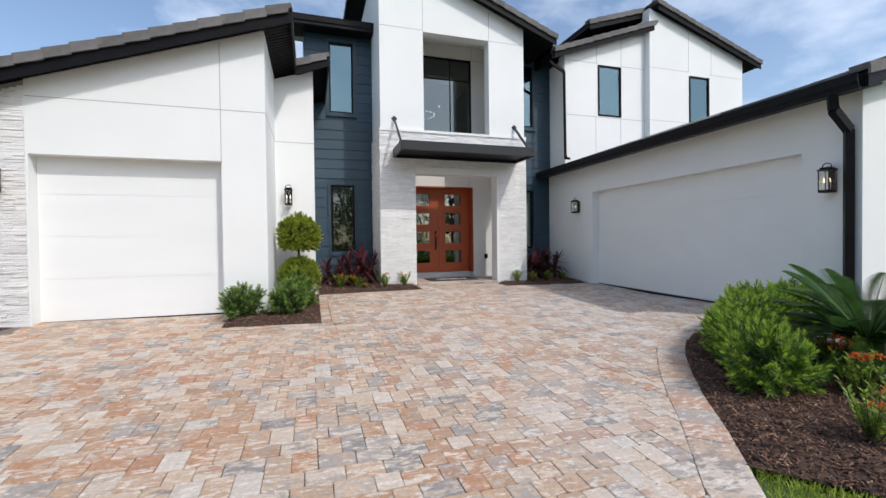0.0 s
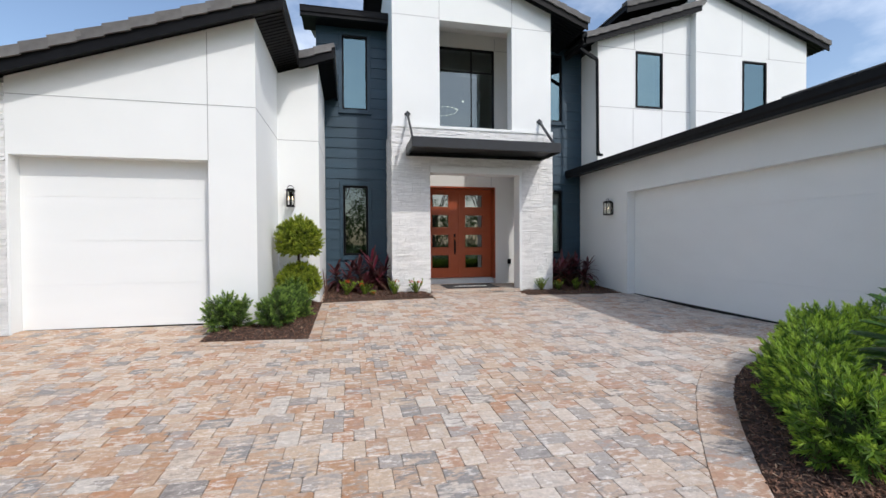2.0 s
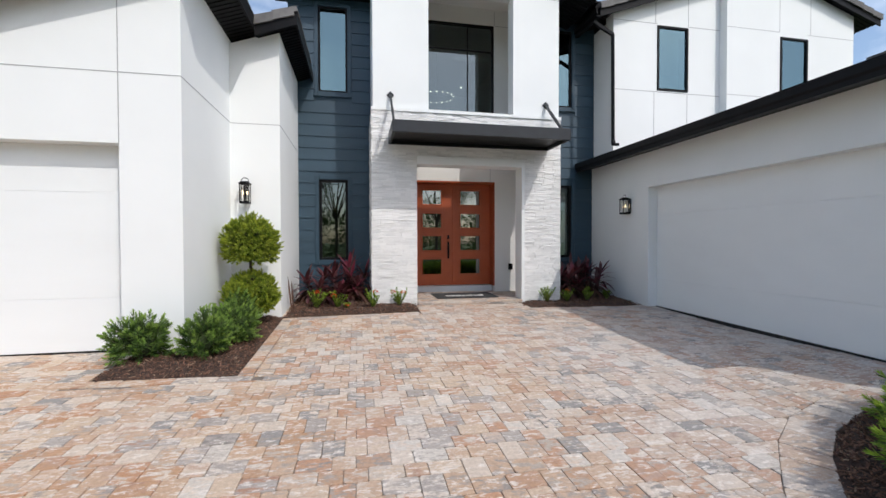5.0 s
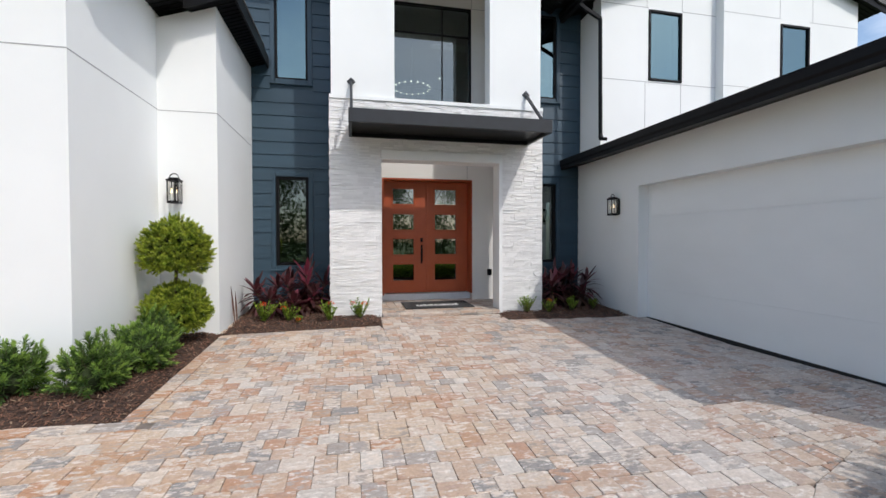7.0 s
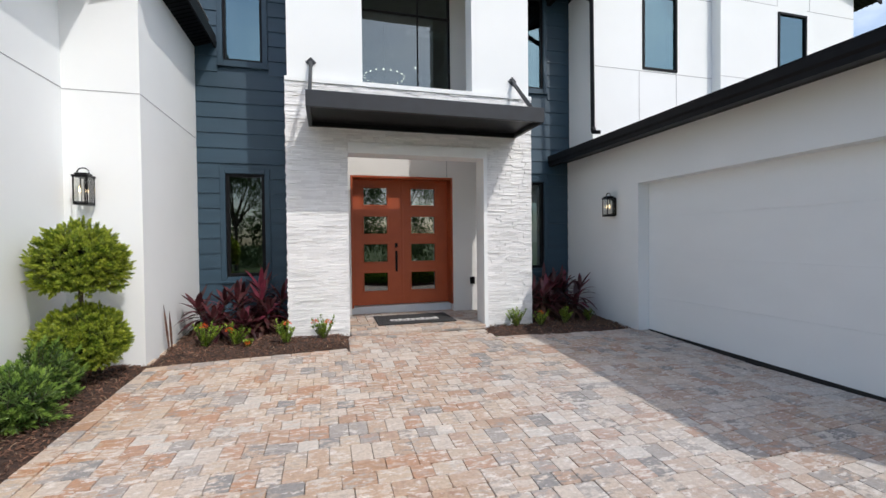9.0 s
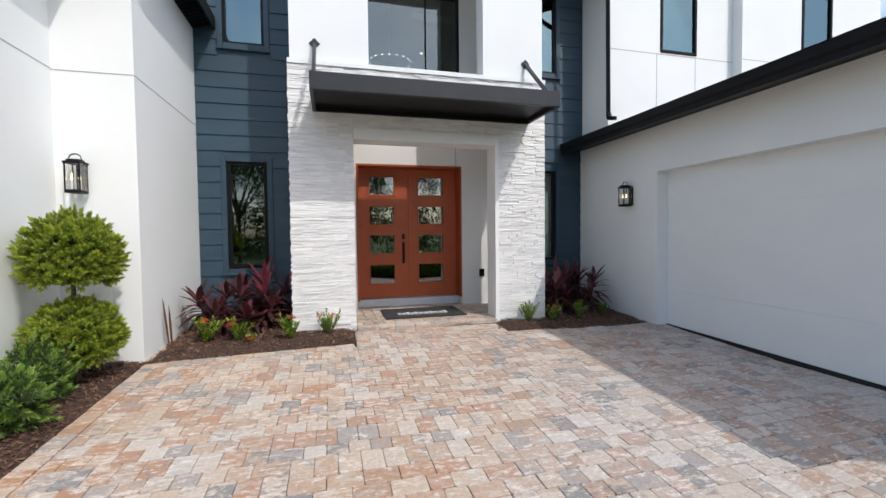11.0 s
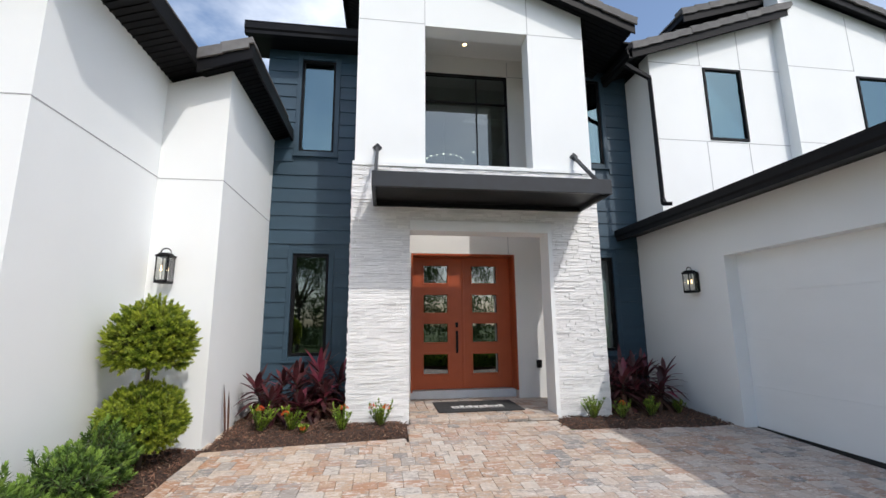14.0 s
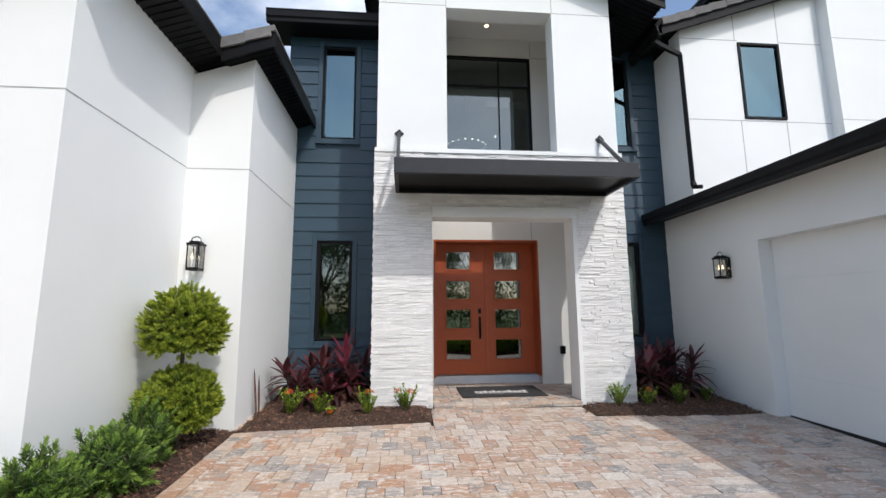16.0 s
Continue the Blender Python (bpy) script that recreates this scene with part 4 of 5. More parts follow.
for k in range(18):
    a = 2 * math.pi * k / 18
    if bulb is None:
        bm = bmesh.new()
        bmesh.ops.create_icosphere(bm, subdivisions=1, radius=0.022)
        bulb = part("crystal", bm, CRYSTAL, ch)
    else:
        bulb = new("crystal", bulb.data)
        bulb.parent = ch
    bulb.location = (0.46 * math.cos(a), 0.46 * math.sin(a), 0.03)
cl2 = empty("pendant_light", (4.39, 14.0, 5.79), "small lit globe pendant in the hall", "pendant light")
bm = bmesh.new()
bmesh.ops.create_icosphere(bm, subdivisions=2, radius=0.03)
part("globe", bm, CRYSTAL, cl2)
bm = bmesh.new()
tube(bm, [(0, 0, 0.025), (0, 0, 0.77)], 0.006, 6)
part("cord", bm, BLACK, cl2)

# ---- canopy over the entrance ----
can = empty("canopy", (3.565, TY, 3.06), "flat charcoal metal canopy hung on two rods over the entrance", "canopy")
CX0, CX1, CF = 1.93 - 3.565, 5.20 - 3.565, 8.83 - TY
boxes("front_channel", CANOPY, can, (CX0, CX1, CF, CF + 0.05, 0, 0.21), bevel=0.005)
for a, b in ((CX0, CX0 + 0.05), (CX1 - 0.05, CX1)):
    boxes("side_channel", CANOPY, can, (a, b, CF + 0.051, -0.03, 0, 0.209), bevel=0.005)
boxes("back_channel", BLACK, can, (CX0 + 0.051, CX1 - 0.051, -0.09, -0.03, 0.0, 0.205))
boxes("deck", BLACK, can, (CX0 + 0.051, CX1 - 0.051, CF + 0.051, -0.091, 0.06, 0.09), label="black flat deck")
for xx in (1.975 - 3.565, 5.155 - 3.565):
    rod = empty("tie_rod", (0, 0, 0))
    rod.parent = can
    bm = bmesh.new()
    a, b = Vector((xx, -0.01, 0.94)), Vector((xx, CF + 0.23, 0.22))
    d = (b - a).normalized()
    tube(bm, [a, b], 0.030, 4)
    part("bar", bm, CANOPY, rod)
    bm = bmesh.new()
    prism(bm, [(xx - 0.075, 0.94), (xx, 0.865), (xx + 0.075, 0.94), (xx, 1.015)], -0.014, 0.0 - 0.001)
    part("wall_plate", bm, CANOPY, rod, "diamond wall plate")
    boxes("foot", CANOPY, rod, (xx - 0.04, xx + 0.04, CF + 0.18, CF + 0.29, 0.2095, 0.228))


# ---- wall lanterns ----
def lantern(at, turn):
    ln = empty("wall_lantern", at, "black square wall lantern with clear glass and lit candle bulbs", "lantern", "wall lanterns")
    W = 0.070
    boxes("back_plate", BLACK, ln, (-0.05, 0.05, -0.018, 0, -0.16, 0.14), bevel=0.003)
    boxes("arm", BLACK, ln, (-0.015, 0.015, -0.06, -0.018, -0.15, -0.12))
    boxes("arm", BLACK, ln, (-0.015, 0.015, -0.06, -0.018, 0.10, 0.13))
    boxes("base", BLACK, ln, (-W, W, -0.20, -0.045, -0.175, -0.150), (-W + 0.012, W - 0.012, -0.19, -0.057, -0.150, -0.138), bevel=0.002)
    boxes("cap", BLACK, ln, (-W - 0.008, W + 0.008, -0.208, -0.037, 0.125, 0.150), (-W + 0.015, W - 0.015, -0.19, -0.06, 0.150, 0.172), bevel=0.002)
    for sx in (-W, W - 0.012):
        for sy in (-0.20, -0.057):
            boxes("post", BLACK, ln, (sx, sx + 0.012, sy, sy + 0.012, -0.150, 0.125))
    for n, d in enumerate(((-W + 0.013, W - 0.013, -0.195, -0.192, -0.149, 0.124), (-W + 0.002, -W + 0.005, -0.187, -0.058, -0.149, 0.124), (W - 0.005, W - 0.002, -0.187, -0.058, -0.149, 0.124))):
        g = boxes("glass", LAMPGLASS, ln, d)
        g.visible_shadow = False
    bm = bmesh.new()
    tube(bm, [(-0.055, -0.13, 0.17)] + [(-0.055 * math.cos(a), -0.13, 0.185 + 0.045 * math.sin(a)) for a in (math.pi * k / 8 for k in range(9))] + [(0.055, -0.13, 0.17)], 0.007, 6)
    part("loop", bm, BLACK, ln)
    for sx in (-0.035, 0.035):
        bm = bmesh.new()
        tube(bm, [(sx, -0.13, -0.14), (sx, -0.13, -0.03)], 0.011, 8)
        can_ob = part("candle", bm, PLASTIC, ln)
        bm = bmesh.new()
        tube(bm, [(sx, -0.13, -0.03), (sx, -0.13, -0.005), (sx, -0.13, 0.03)], 0.013, 8, 0.003)
        part("bulb", bm, BULB, can_ob)
    ln.rotation_euler = (0, 0, radians(turn))
    return ln


first = lantern((-0.40, BY, 1.985), 0)
copy_thing(first, pose(RX, 9.66, 1.945, 0, 0, -90))
copy_thing(first, pose(RX, 3.76, 1.82, 0, 0, -90))
copy_thing(first, pose(-4.06, AY - 0.02, 1.94))


# ---- planting beds ----
def inside(p, poly):
    x, y = p
    c = False
    for (x0, y0), (x1, y1) in zip(poly, poly[1:] + poly[:1]):
        if (y0 > y) != (y1 > y) and x < (x1 - x0) * (y - y0) / (y1 - y0) + x0:
            c = not c
    return c


def nearest(p, poly):
    best, at = 1e9, p
    for (x0, y0), (x1, y1) in zip(poly, poly[1:] + poly[:1]):
        dx, dy = x1 - x0, y1 - y0
        t = max(0, min(1, ((p[0] - x0) * dx + (p[1] - y0) * dy) / (dx * dx + dy * dy)))
        q = (x0 + t * dx, y0 + t * dy)
        d = math.hypot(q[0] - p[0], q[1] - p[1])
        if d < best:
            best, at = d, q
    return best, at


BED_L = [(-1.20, 6.26), (0.14, 6.20), (0.15, BY), (AX, BY), (AX, AY), (-1.20, AY)]
BED_E = [(0.15, 8.87), (2.42, 9.13), (OX0 - 0.01, TY), (TX0, TY), (TX0, SY), (0.12, SY)]
BED_R = [(4.50, 9.40), (4.75, 9.24), (5.6, 9.16), (6.4, 9.16), (6.99, 9.22), (6.99, SY), (TX1, SY), (TX1, TY), (OX1 + 0.03, TY)]
BED_C = CURVE[4:] + [(7.0, RY0), (9.5, RY0), (9.5, 0.4), (4.4, 0.75), (3.05, 1.10)]
BED_S = [(-7.0, 6.35), (-4.6, 6.42), (-3.98, 6.75), (-3.92, AY), (-7.0, AY)]
rnd = random.Random(11)


def bed(name, poly, rise=0.06):
    s = 0.075
    x0, x1, y0, y1 = min(p[0] for p in poly), max(p[0] for p in poly), min(p[1] for p in poly), max(p[1] for p in poly)
    nx, ny = int((x1 - x0) / s) + 2, int((y1 - y0) / s) + 2
    ins = [[inside((x0 + i * s, y0 + j * s), poly) for i in range(nx)] for j in range(ny)]
    verts, faces, idx = [], [], {}

    def vert(i, j):
        if (i, j) not in idx:
            p = (x0 + i * s, y0 + j * s)
            d, q = nearest(p, poly)
            if not ins[j][i]:
                p, d = q, 0
            z = gz(*p) - 0.012 + min(rise, d * 0.35) + (0.018 * noise.noise((p[0] * 6, p[1] * 6, 0)) if d > 0.02 else 0)
            idx[i, j] = len(verts)
            verts.append((p[0], p[1], z))
        return idx[i, j]
    for j in range(ny - 1):
        for i in range(nx - 1):
            if ins[j][i] or ins[j][i + 1] or ins[j + 1][i] or ins[j + 1][i + 1]:
                faces.append((vert(i, j), vert(i + 1, j), vert(i + 1, j + 1), vert(i, j + 1)))
    ob = cloud(name, verts, faces, MULCH)
    tagged(ob, "dark brown bark mulch bed", "mulch bed", kind="structure")
    return poly


def chips(poly, n, x1=99, mat=CHIP, label="loose brown bark chips on the bed"):
    """Loose bark chips strewn over a bed."""
    verts, faces = [], []
    bx = [p[0] for p in poly]
    by = [p[1] for p in poly]
    k = 0
    while k < n:
        p = (rnd.uniform(min(bx), min(max(bx), x1)), rnd.uniform(min(by), max(by)))
        if not inside(p, poly):
            continue
        k += 1
        d = nearest(p, poly)[0]
        z = gz(*p) - 0.012 + min(0.06, d * 0.35) + 0.018 * noise.noise((p[0] * 6, p[1] * 6, 0)) + rnd.uniform(0.002, 0.016)
        a, l, w = rnd.uniform(0, 6.3), rnd.uniform(0.007, 0.026), rnd.uniform(0.003, 0.007)
        c, s2, t = math.cos(a), math.sin(a), rnd.uniform(-0.012, 0.012)
        o = len(verts)
        for u, v, h in ((-l, -w, -t), (l, -w * 0.6, t), (l * 0.9, w, t), (-l, w * 0.7, -t), (-l, -w, -t + 0.005), (l, -w * 0.6, t + 0.005), (l * 0.9, w, t + 0.005), (-l, w * 0.7, -t + 0.005)):
            verts.append((p[0] + u * c - v * s2, p[1] + u * s2 + v * c, z + h))
        faces += [tuple(o + q for q in f) for f in ((4, 5, 6, 7), (0, 1, 5, 4), (1, 2, 6, 5), (2, 3, 7, 6), (3, 0, 4, 7))]
    tagged(cloud("mulch_chips", verts, faces, mat), label, "mulch", kind="stuff")


for nm, poly, n, lim in (("bed_1", BED_L, 3200, 99), ("bed_2", BED_E, 4200, 99), ("bed_3", BED_R, 2400, 99), ("bed_4", BED_C, 14000, 6.0), ("bed_5", BED_S, 300, 99)):
    bed(nm, poly)
    chips(poly, n, lim)
    chips(poly, n // 14, lim, CHIP_PALE, "scattered straw-coloured chips on the bed")


# ---- plants ----
def leaf(verts, faces, base, d, up, length, width, bend=0.0, segs=1):
    """One leaf as a folded strip: base, direction, the side it faces, and how far it droops."""
    d = d.normalized()
    side = d.cross(up)
    side = side.normalized() if side.length > 1e-4 else d.orthogonal().normalized()
    o = len(verts)
    if segs == 1:
        n = side.cross(d) * (width * 0.25)
        verts += [tuple(base), tuple(base + d * length * 0.5 + side * width / 2 + n), tuple(base + d * length - Vector((0, 0, bend * length))), tuple(base + d * length * 0.5 - side * width / 2 + n)]
        faces.append((o, o + 1, o + 2, o + 3))
        return
    for k in range(segs + 1):
        t = k / segs
        w = width * math.sin(math.pi * min(0.12 + t * 0.86, 0.98)) ** 0.8 / 2
        c = base + d * (length * t) - Vector((0, 0, bend * length * t * t))
        fold = Vector((0, 0, 0.18 * w))
        verts += [tuple(c - side * w + fold), tuple(c), tuple(c + side * w + fold)]
    for k in range(segs):
        a = o + k * 3
        faces += [(a, a + 1, a + 4, a + 3), (a + 1, a + 2, a + 5, a + 4)]


def rand_dir(r):
    while True:
        v = Vector((r.uniform(-1, 1), r.uniform(-1, 1), r.uniform(-1, 1)))
        if 0.1 < v.length < 1:
            return v.normalized()


# solid filler whose dark colour stands in for shade between the leaves
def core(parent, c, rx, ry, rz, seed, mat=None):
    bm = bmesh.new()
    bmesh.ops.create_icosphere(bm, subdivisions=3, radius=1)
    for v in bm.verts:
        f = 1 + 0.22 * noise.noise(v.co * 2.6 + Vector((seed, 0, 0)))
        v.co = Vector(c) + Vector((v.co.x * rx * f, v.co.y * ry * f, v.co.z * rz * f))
    return part("core", bm, mat or INNER_SHADE, parent, "solid dark filler, painted as the shade inside")


def foliage(name, parent, c, rx, ry, rz, clusters, per, length, width, mat, seed, power=2.0, up=0.25, lumpy=0.18, spread=0.9, zmin=-0.95):
    """Leaf clusters over a lumpy rounded body; power above 2 squares it off."""
    r = random.Random(seed)
    verts, faces = [], []
    for _ in range(clusters):
        d = rand_dir(r)
        if d.z < zmin:
            continue
        k = (abs(d.x) ** power + abs(d.y) ** power + abs(d.z) ** power) ** (-1 / power)
        f = k * (1 + lumpy * noise.noise(d * 3.1 + Vector((seed, 1, 0)))) * r.uniform(0.78, 1.10)
        p = Vector(c) + Vector((d.x * rx * f, d.y * ry * f, d.z * rz * f))
        axis = (d + Vector((0, 0, up)) + rand_dir(r) * 0.35).normalized()
        for n in range(per):
            q = (axis + rand_dir(r) * spread).normalized()
            leaf(verts, faces, p + rand_dir(r) * length * 0.25, q, rand_dir(r), length * r.uniform(0.7, 1.2), width, r.uniform(-0.05, 0.25))
    return cloud(name, verts, faces, mat, parent)


def sprays(parent, c, rx, ry, rz, shoots, mats, seed, length=0.15, leaf_len=0.066, width=0.011, lumpy=0.3, lift=0.6, reach=(0.52, 0.92)):
    """Upright leafy shoots all over a rounded body: narrow leaves spiral up each one to a pale tip."""
    r = random.Random(seed)
    old, young = ([], []), ([], [])
    twigs = bmesh.new()
    for _ in range(shoots):
        d = rand_dir(r)
        if d.z < -0.75:
            continue
        f = (1 + lumpy * noise.noise(d * 2.4 + Vector((seed, 1, 0)))) * r.uniform(*reach)
        p = Vector(c) + Vector((d.x * rx * f, d.y * ry * f, d.z * rz * f))
        axis = (d * 0.8 + Vector((0, 0, lift)) + rand_dir(r) * 0.35).normalized()
        u = axis.orthogonal().normalized()
        w = axis.cross(u)
        L = length * r.uniform(0.65, 1.35)
        tube(twigs, [p - axis * 0.05, p + axis * L * 0.9], 0.003, 3, 0.0015)
        count = int(15 + 9 * L / length)
        young_from = r.uniform(0.5, 0.9)
        turn = r.uniform(0, 6.3)
        for n in range(count):
            t = n / (count - 1)
            az = turn + n * 2.4
            open_out = 1.15 - 0.85 * t
            q = axis * (0.45 + 0.75 * t) + (u * math.cos(az) + w * math.sin(az)) * open_out + rand_dir(r) * 0.12
            leaf(*(young if t > young_from else old), p + axis * (L * t), q, axis, leaf_len * (1.12 - 0.4 * t * t) * r.uniform(0.85, 1.15), width, r.uniform(-0.06, 0.12))
    cloud("leaves", *old, mats[0], parent)
    cloud("young_growth", *young, mats[1], parent, label="paler young shoot tips")
    part("branchwork", twigs, BARK, parent)


def bush(kind, at, r, h, seed, mats, label, shoots=190, length=0.115, leaf_len=0.060, width=0.0145, lumpy=0.6):
    b = empty(kind, at, label, "bush")
    c = (0, 0, h * 0.46)
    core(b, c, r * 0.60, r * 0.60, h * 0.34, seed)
    sprays(b, c, r, r, h * 0.5, shoots, mats, seed, length, leaf_len, width, lumpy)
    bm = bmesh.new()
    for k in range(5):
        a = k * 1.3
        tube(bm, [(0.03 * math.cos(a), 0.03 * math.sin(a), -0.05), (r * 0.4 * math.cos(a), r * 0.4 * math.sin(a), h * 0.45)], 0.012, 6, 0.006)
    part("stem", bm, BARK, b)
    return b


POD = "dark green podocarpus bush in the mulch bed by the garage"
PM, HM = (LEAF_PODO, TIP_PODO), (LEAF_HEDGE, TIP_HEDGE)
b1 = bush("podocarpus_bush", (-0.98, 6.78, gz(-1, 6.8) + 0.02), 0.25, 0.47, 1, PM, POD)
b2 = bush("podocarpus_bush", (-0.33, 6.78, gz(-.3, 6.7) + 0.02), 0.25, 0.46, 2, PM, POD)
copy_thing(b1, pose(-0.22, 7.32, gz(-.2, 7.3) + 0.03, 0, 0, 130))
copy_thing(b2, pose(-0.25, 7.80, gz(-.2, 7.8) + 0.03, 0, 0, 75))

HEDGE = "bright green podocarpus hedge bush along the curved drive"
h1 = bush("hedge_bush", (3.76, 2.36, gz(3.9, 2.3) + 0.02), 0.28, 0.56, 4, HM, HEDGE, 230, 0.135, 0.070, 0.0150)
h2 = bush("hedge_bush", (4.29, 2.98, gz(4.4, 2.9) + 0.02), 0.28, 0.60, 5, HM, HEDGE, 230, 0.135, 0.070, 0.0150)
for ob, x, y, a in ((h1, 4.84, 3.42, 100), (h2, 5.32, 3.76, 200), (h1, 5.86, 3.94, 290), (h2, 6.38, 3.92, 30), (h2, 5.58, 3.86, 80), (h1, 6.12, 3.94, 160), (h1, 4.03, 2.68, 240), (h2, 4.57, 3.22, 330), (h1, 5.10, 3.60, 50)):
    copy_thing(ob, pose(x, y, gz(x, y) + 0.02, 0, 0, a))

# clipped topiary, two tiers on one stem
top = empty("topiary", (-0.20, 8.32, gz(-.2, 8.3) + 0.03), "two-tier clipped green topiary on a thin stem", "topiary")
Z = -(gz(-.2, 8.3) + 0.03)
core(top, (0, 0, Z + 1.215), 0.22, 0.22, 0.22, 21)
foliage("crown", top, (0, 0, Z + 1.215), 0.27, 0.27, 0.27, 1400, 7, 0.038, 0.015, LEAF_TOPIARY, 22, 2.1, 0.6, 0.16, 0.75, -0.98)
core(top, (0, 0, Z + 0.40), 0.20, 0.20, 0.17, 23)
foliage("crown", top, (0, 0, Z + 0.40), 0.25, 0.25, 0.215, 1200, 7, 0.038, 0.015, LEAF_TOPIARY, 24, 3.2, 0.6, 0.14, 0.75, -0.98)
TM = (LEAF_TOPIARY, TIP_TOPIARY)
sprays(top, (0, 0, Z + 1.175), 0.365, 0.365, 0.375, 980, TM, 25, 0.062, 0.036, 0.013, 0.14, 0.35, (0.80, 1.0))
sprays(top, (0, 0, Z + 0.42), 0.355, 0.355, 0.325, 860, TM, 26, 0.055, 0.036, 0.013, 0.14, 0.35, (0.80, 1.0))
bm = bmesh.new()
tube(bm, [(0, 0, -0.08), (0.012, 0, 0.4), (-0.01, 0.01, 0.85), (0.0, 0.0, 1.3)], 0.026, 8, 0.018)
part("trunk", bm, BARK, top)


def ti_plant(at, h, seed, stems=3):
    t = empty("ti_plant", at, "burgundy ti plant with long arching leaves", "ti plant", "ti plants")
    r = random.Random(seed)
    sets = {"dark": ([], []), "hot": ([], []), "old": ([], [])}
    bm = bmesh.new()
    for s in range(stems):
        a = 2 * math.pi * s / stems + r.uniform(-0.4, 0.4)
        foot = Vector((0.05 * math.cos(a), 0.05 * math.sin(a), -0.05))
        sh = h * r.uniform(0.45, 0.72)
        tip = foot + Vector((0.16 * math.cos(a), 0.16 * math.sin(a), sh))
        tube(bm, [foot, (foot + tip) / 2 + Vector((0.02, 0.01, 0)), tip], 0.016, 6, 0.012)
        for k in range(25):
            u = k / 24
            az = k * 2.4 + r.uniform(-0.3, 0.3)
            el = -0.12 + 1.2 * u ** 1.5 + r.uniform(-0.15, 0.15)
            d = Vector((math.cos(az) * math.cos(el), math.sin(az) * math.cos(el), math.sin(el)))
            p = foot.lerp(tip, 0.45 + 0.55 * u)
            key = "hot" if u > 0.5 and r.random() < 0.25 else ("old" if u < 0.4 and r.random() < 0.6 else "dark")
            leaf(*sets[key], p, d, Vector((0, 0, 1)), h * r.uniform(0.38, 0.52), 0.068 * r.uniform(0.8, 1.2), r.uniform(0.5, 1.05) * (1.15 - u), 5)
    part("stem", bm, BARK, t)
    for key, mat, lab in (("dark", LEAF_TI, "dark burgundy leaves"), ("hot", LEAF_TI_HOT, "magenta young leaves"), ("old", LEAF_TI_OLD, "bronze drooping leaves")):
        if sets[key][1]:
            cloud("leaves", *sets[key], mat, t, label=lab)
    return t


for x, y, h, s in ((0.52, 10.15, 0.82, 1), (0.98, 10.30, 0.98, 2), (1.28, 10.25, 0.90, 3), (0.80, 9.85, 0.62, 4), (1.14, 9.92, 0.60, 8), (6.02, 10.30, 0.92, 5), (6.42, 10.10, 0.86, 6), (5.78, 10.05, 0.74, 7), (6.25, 10.55, 0.98, 9)):
    ti_plant((x, y, gz(x, y) + 0.03), h, s)


def ixora(at, size, seed, flowers=2):
    t = empty("ixora_shrub", at, "small green ixora shrub with orange flower heads" if flowers else "small green ixora shrub with no flowers", "shrub", "ixora shrubs")
    r = random.Random(seed)
    verts, faces = [], []
    bm = bmesh.new()
    for s in range(19):
        a = r.uniform(0, 6.3)
        tip = Vector((size * 0.62 * math.cos(a) * r.random(), size * 0.62 * math.sin(a) * r.random(), size * r.uniform(0.55, 0.98)))
        tube(bm, [(0, 0, -0.03), tip], 0.005, 4, 0.002)
        for k in range(32):
            u = r.uniform(0.12, 1.0)
            az = k * 1.571 + r.uniform(-0.4, 0.4)
            d = Vector((math.cos(az), math.sin(az), 0.55 + 0.5 * u))
            leaf(verts, faces, tip * u, d, Vector((0, 0, 1)), 0.040 * r.uniform(0.7, 1.2) * (size / 0.26) ** 0.5, 0.022, 0.1, 2)
    part("stem", bm, BARK, t)
    cloud("leaves", verts, faces, LEAF_IXORA, t)
    for f in range(flowers):
        a = r.uniform(3.4, 6.0)
        c = Vector((size * 0.36 * math.cos(a), size * 0.36 * math.sin(a), size * r.uniform(0.6, 1.0)))
        fv, ff = [], []
        for k in range(46):
            d = rand_dir(r)
            d.z = abs(d.z)
            q = c + d * 0.034 * (size / 0.26) ** 0.5
            leaf(fv, ff, q, rand_dir(r) + d, d, 0.022, 0.012)
        cloud("flower_head", fv, ff, PETAL, t, label="orange flower head")
    return t


for x, y, s, k, f in ((0.62, 9.40, 0.36, 1, 1), (0.98, 9.42, 0.32, 2, 1), (1.62, 9.34, 0.36, 3, 1), (2.10, 9.50, 0.34, 4, 2), (1.15, 9.28, 0.13, 9, 1), (5.08, 9.58, 0.32, 5, 0), (5.50, 9.54, 0.27, 6, 1), (5.98, 9.60, 0.29, 7, 0), (6.50, 9.72, 0.22, 8, 0),
                      (4.78, 2.42, 0.46, 11, 4), (4.35, 2.02, 0.42, 12, 3), (3.52, 1.52, 0.42, 13, 4), (5.05, 2.05, 0.40, 14, 2)):
    ixora((x, y, gz(x, y) + 0.03), s, k, f)


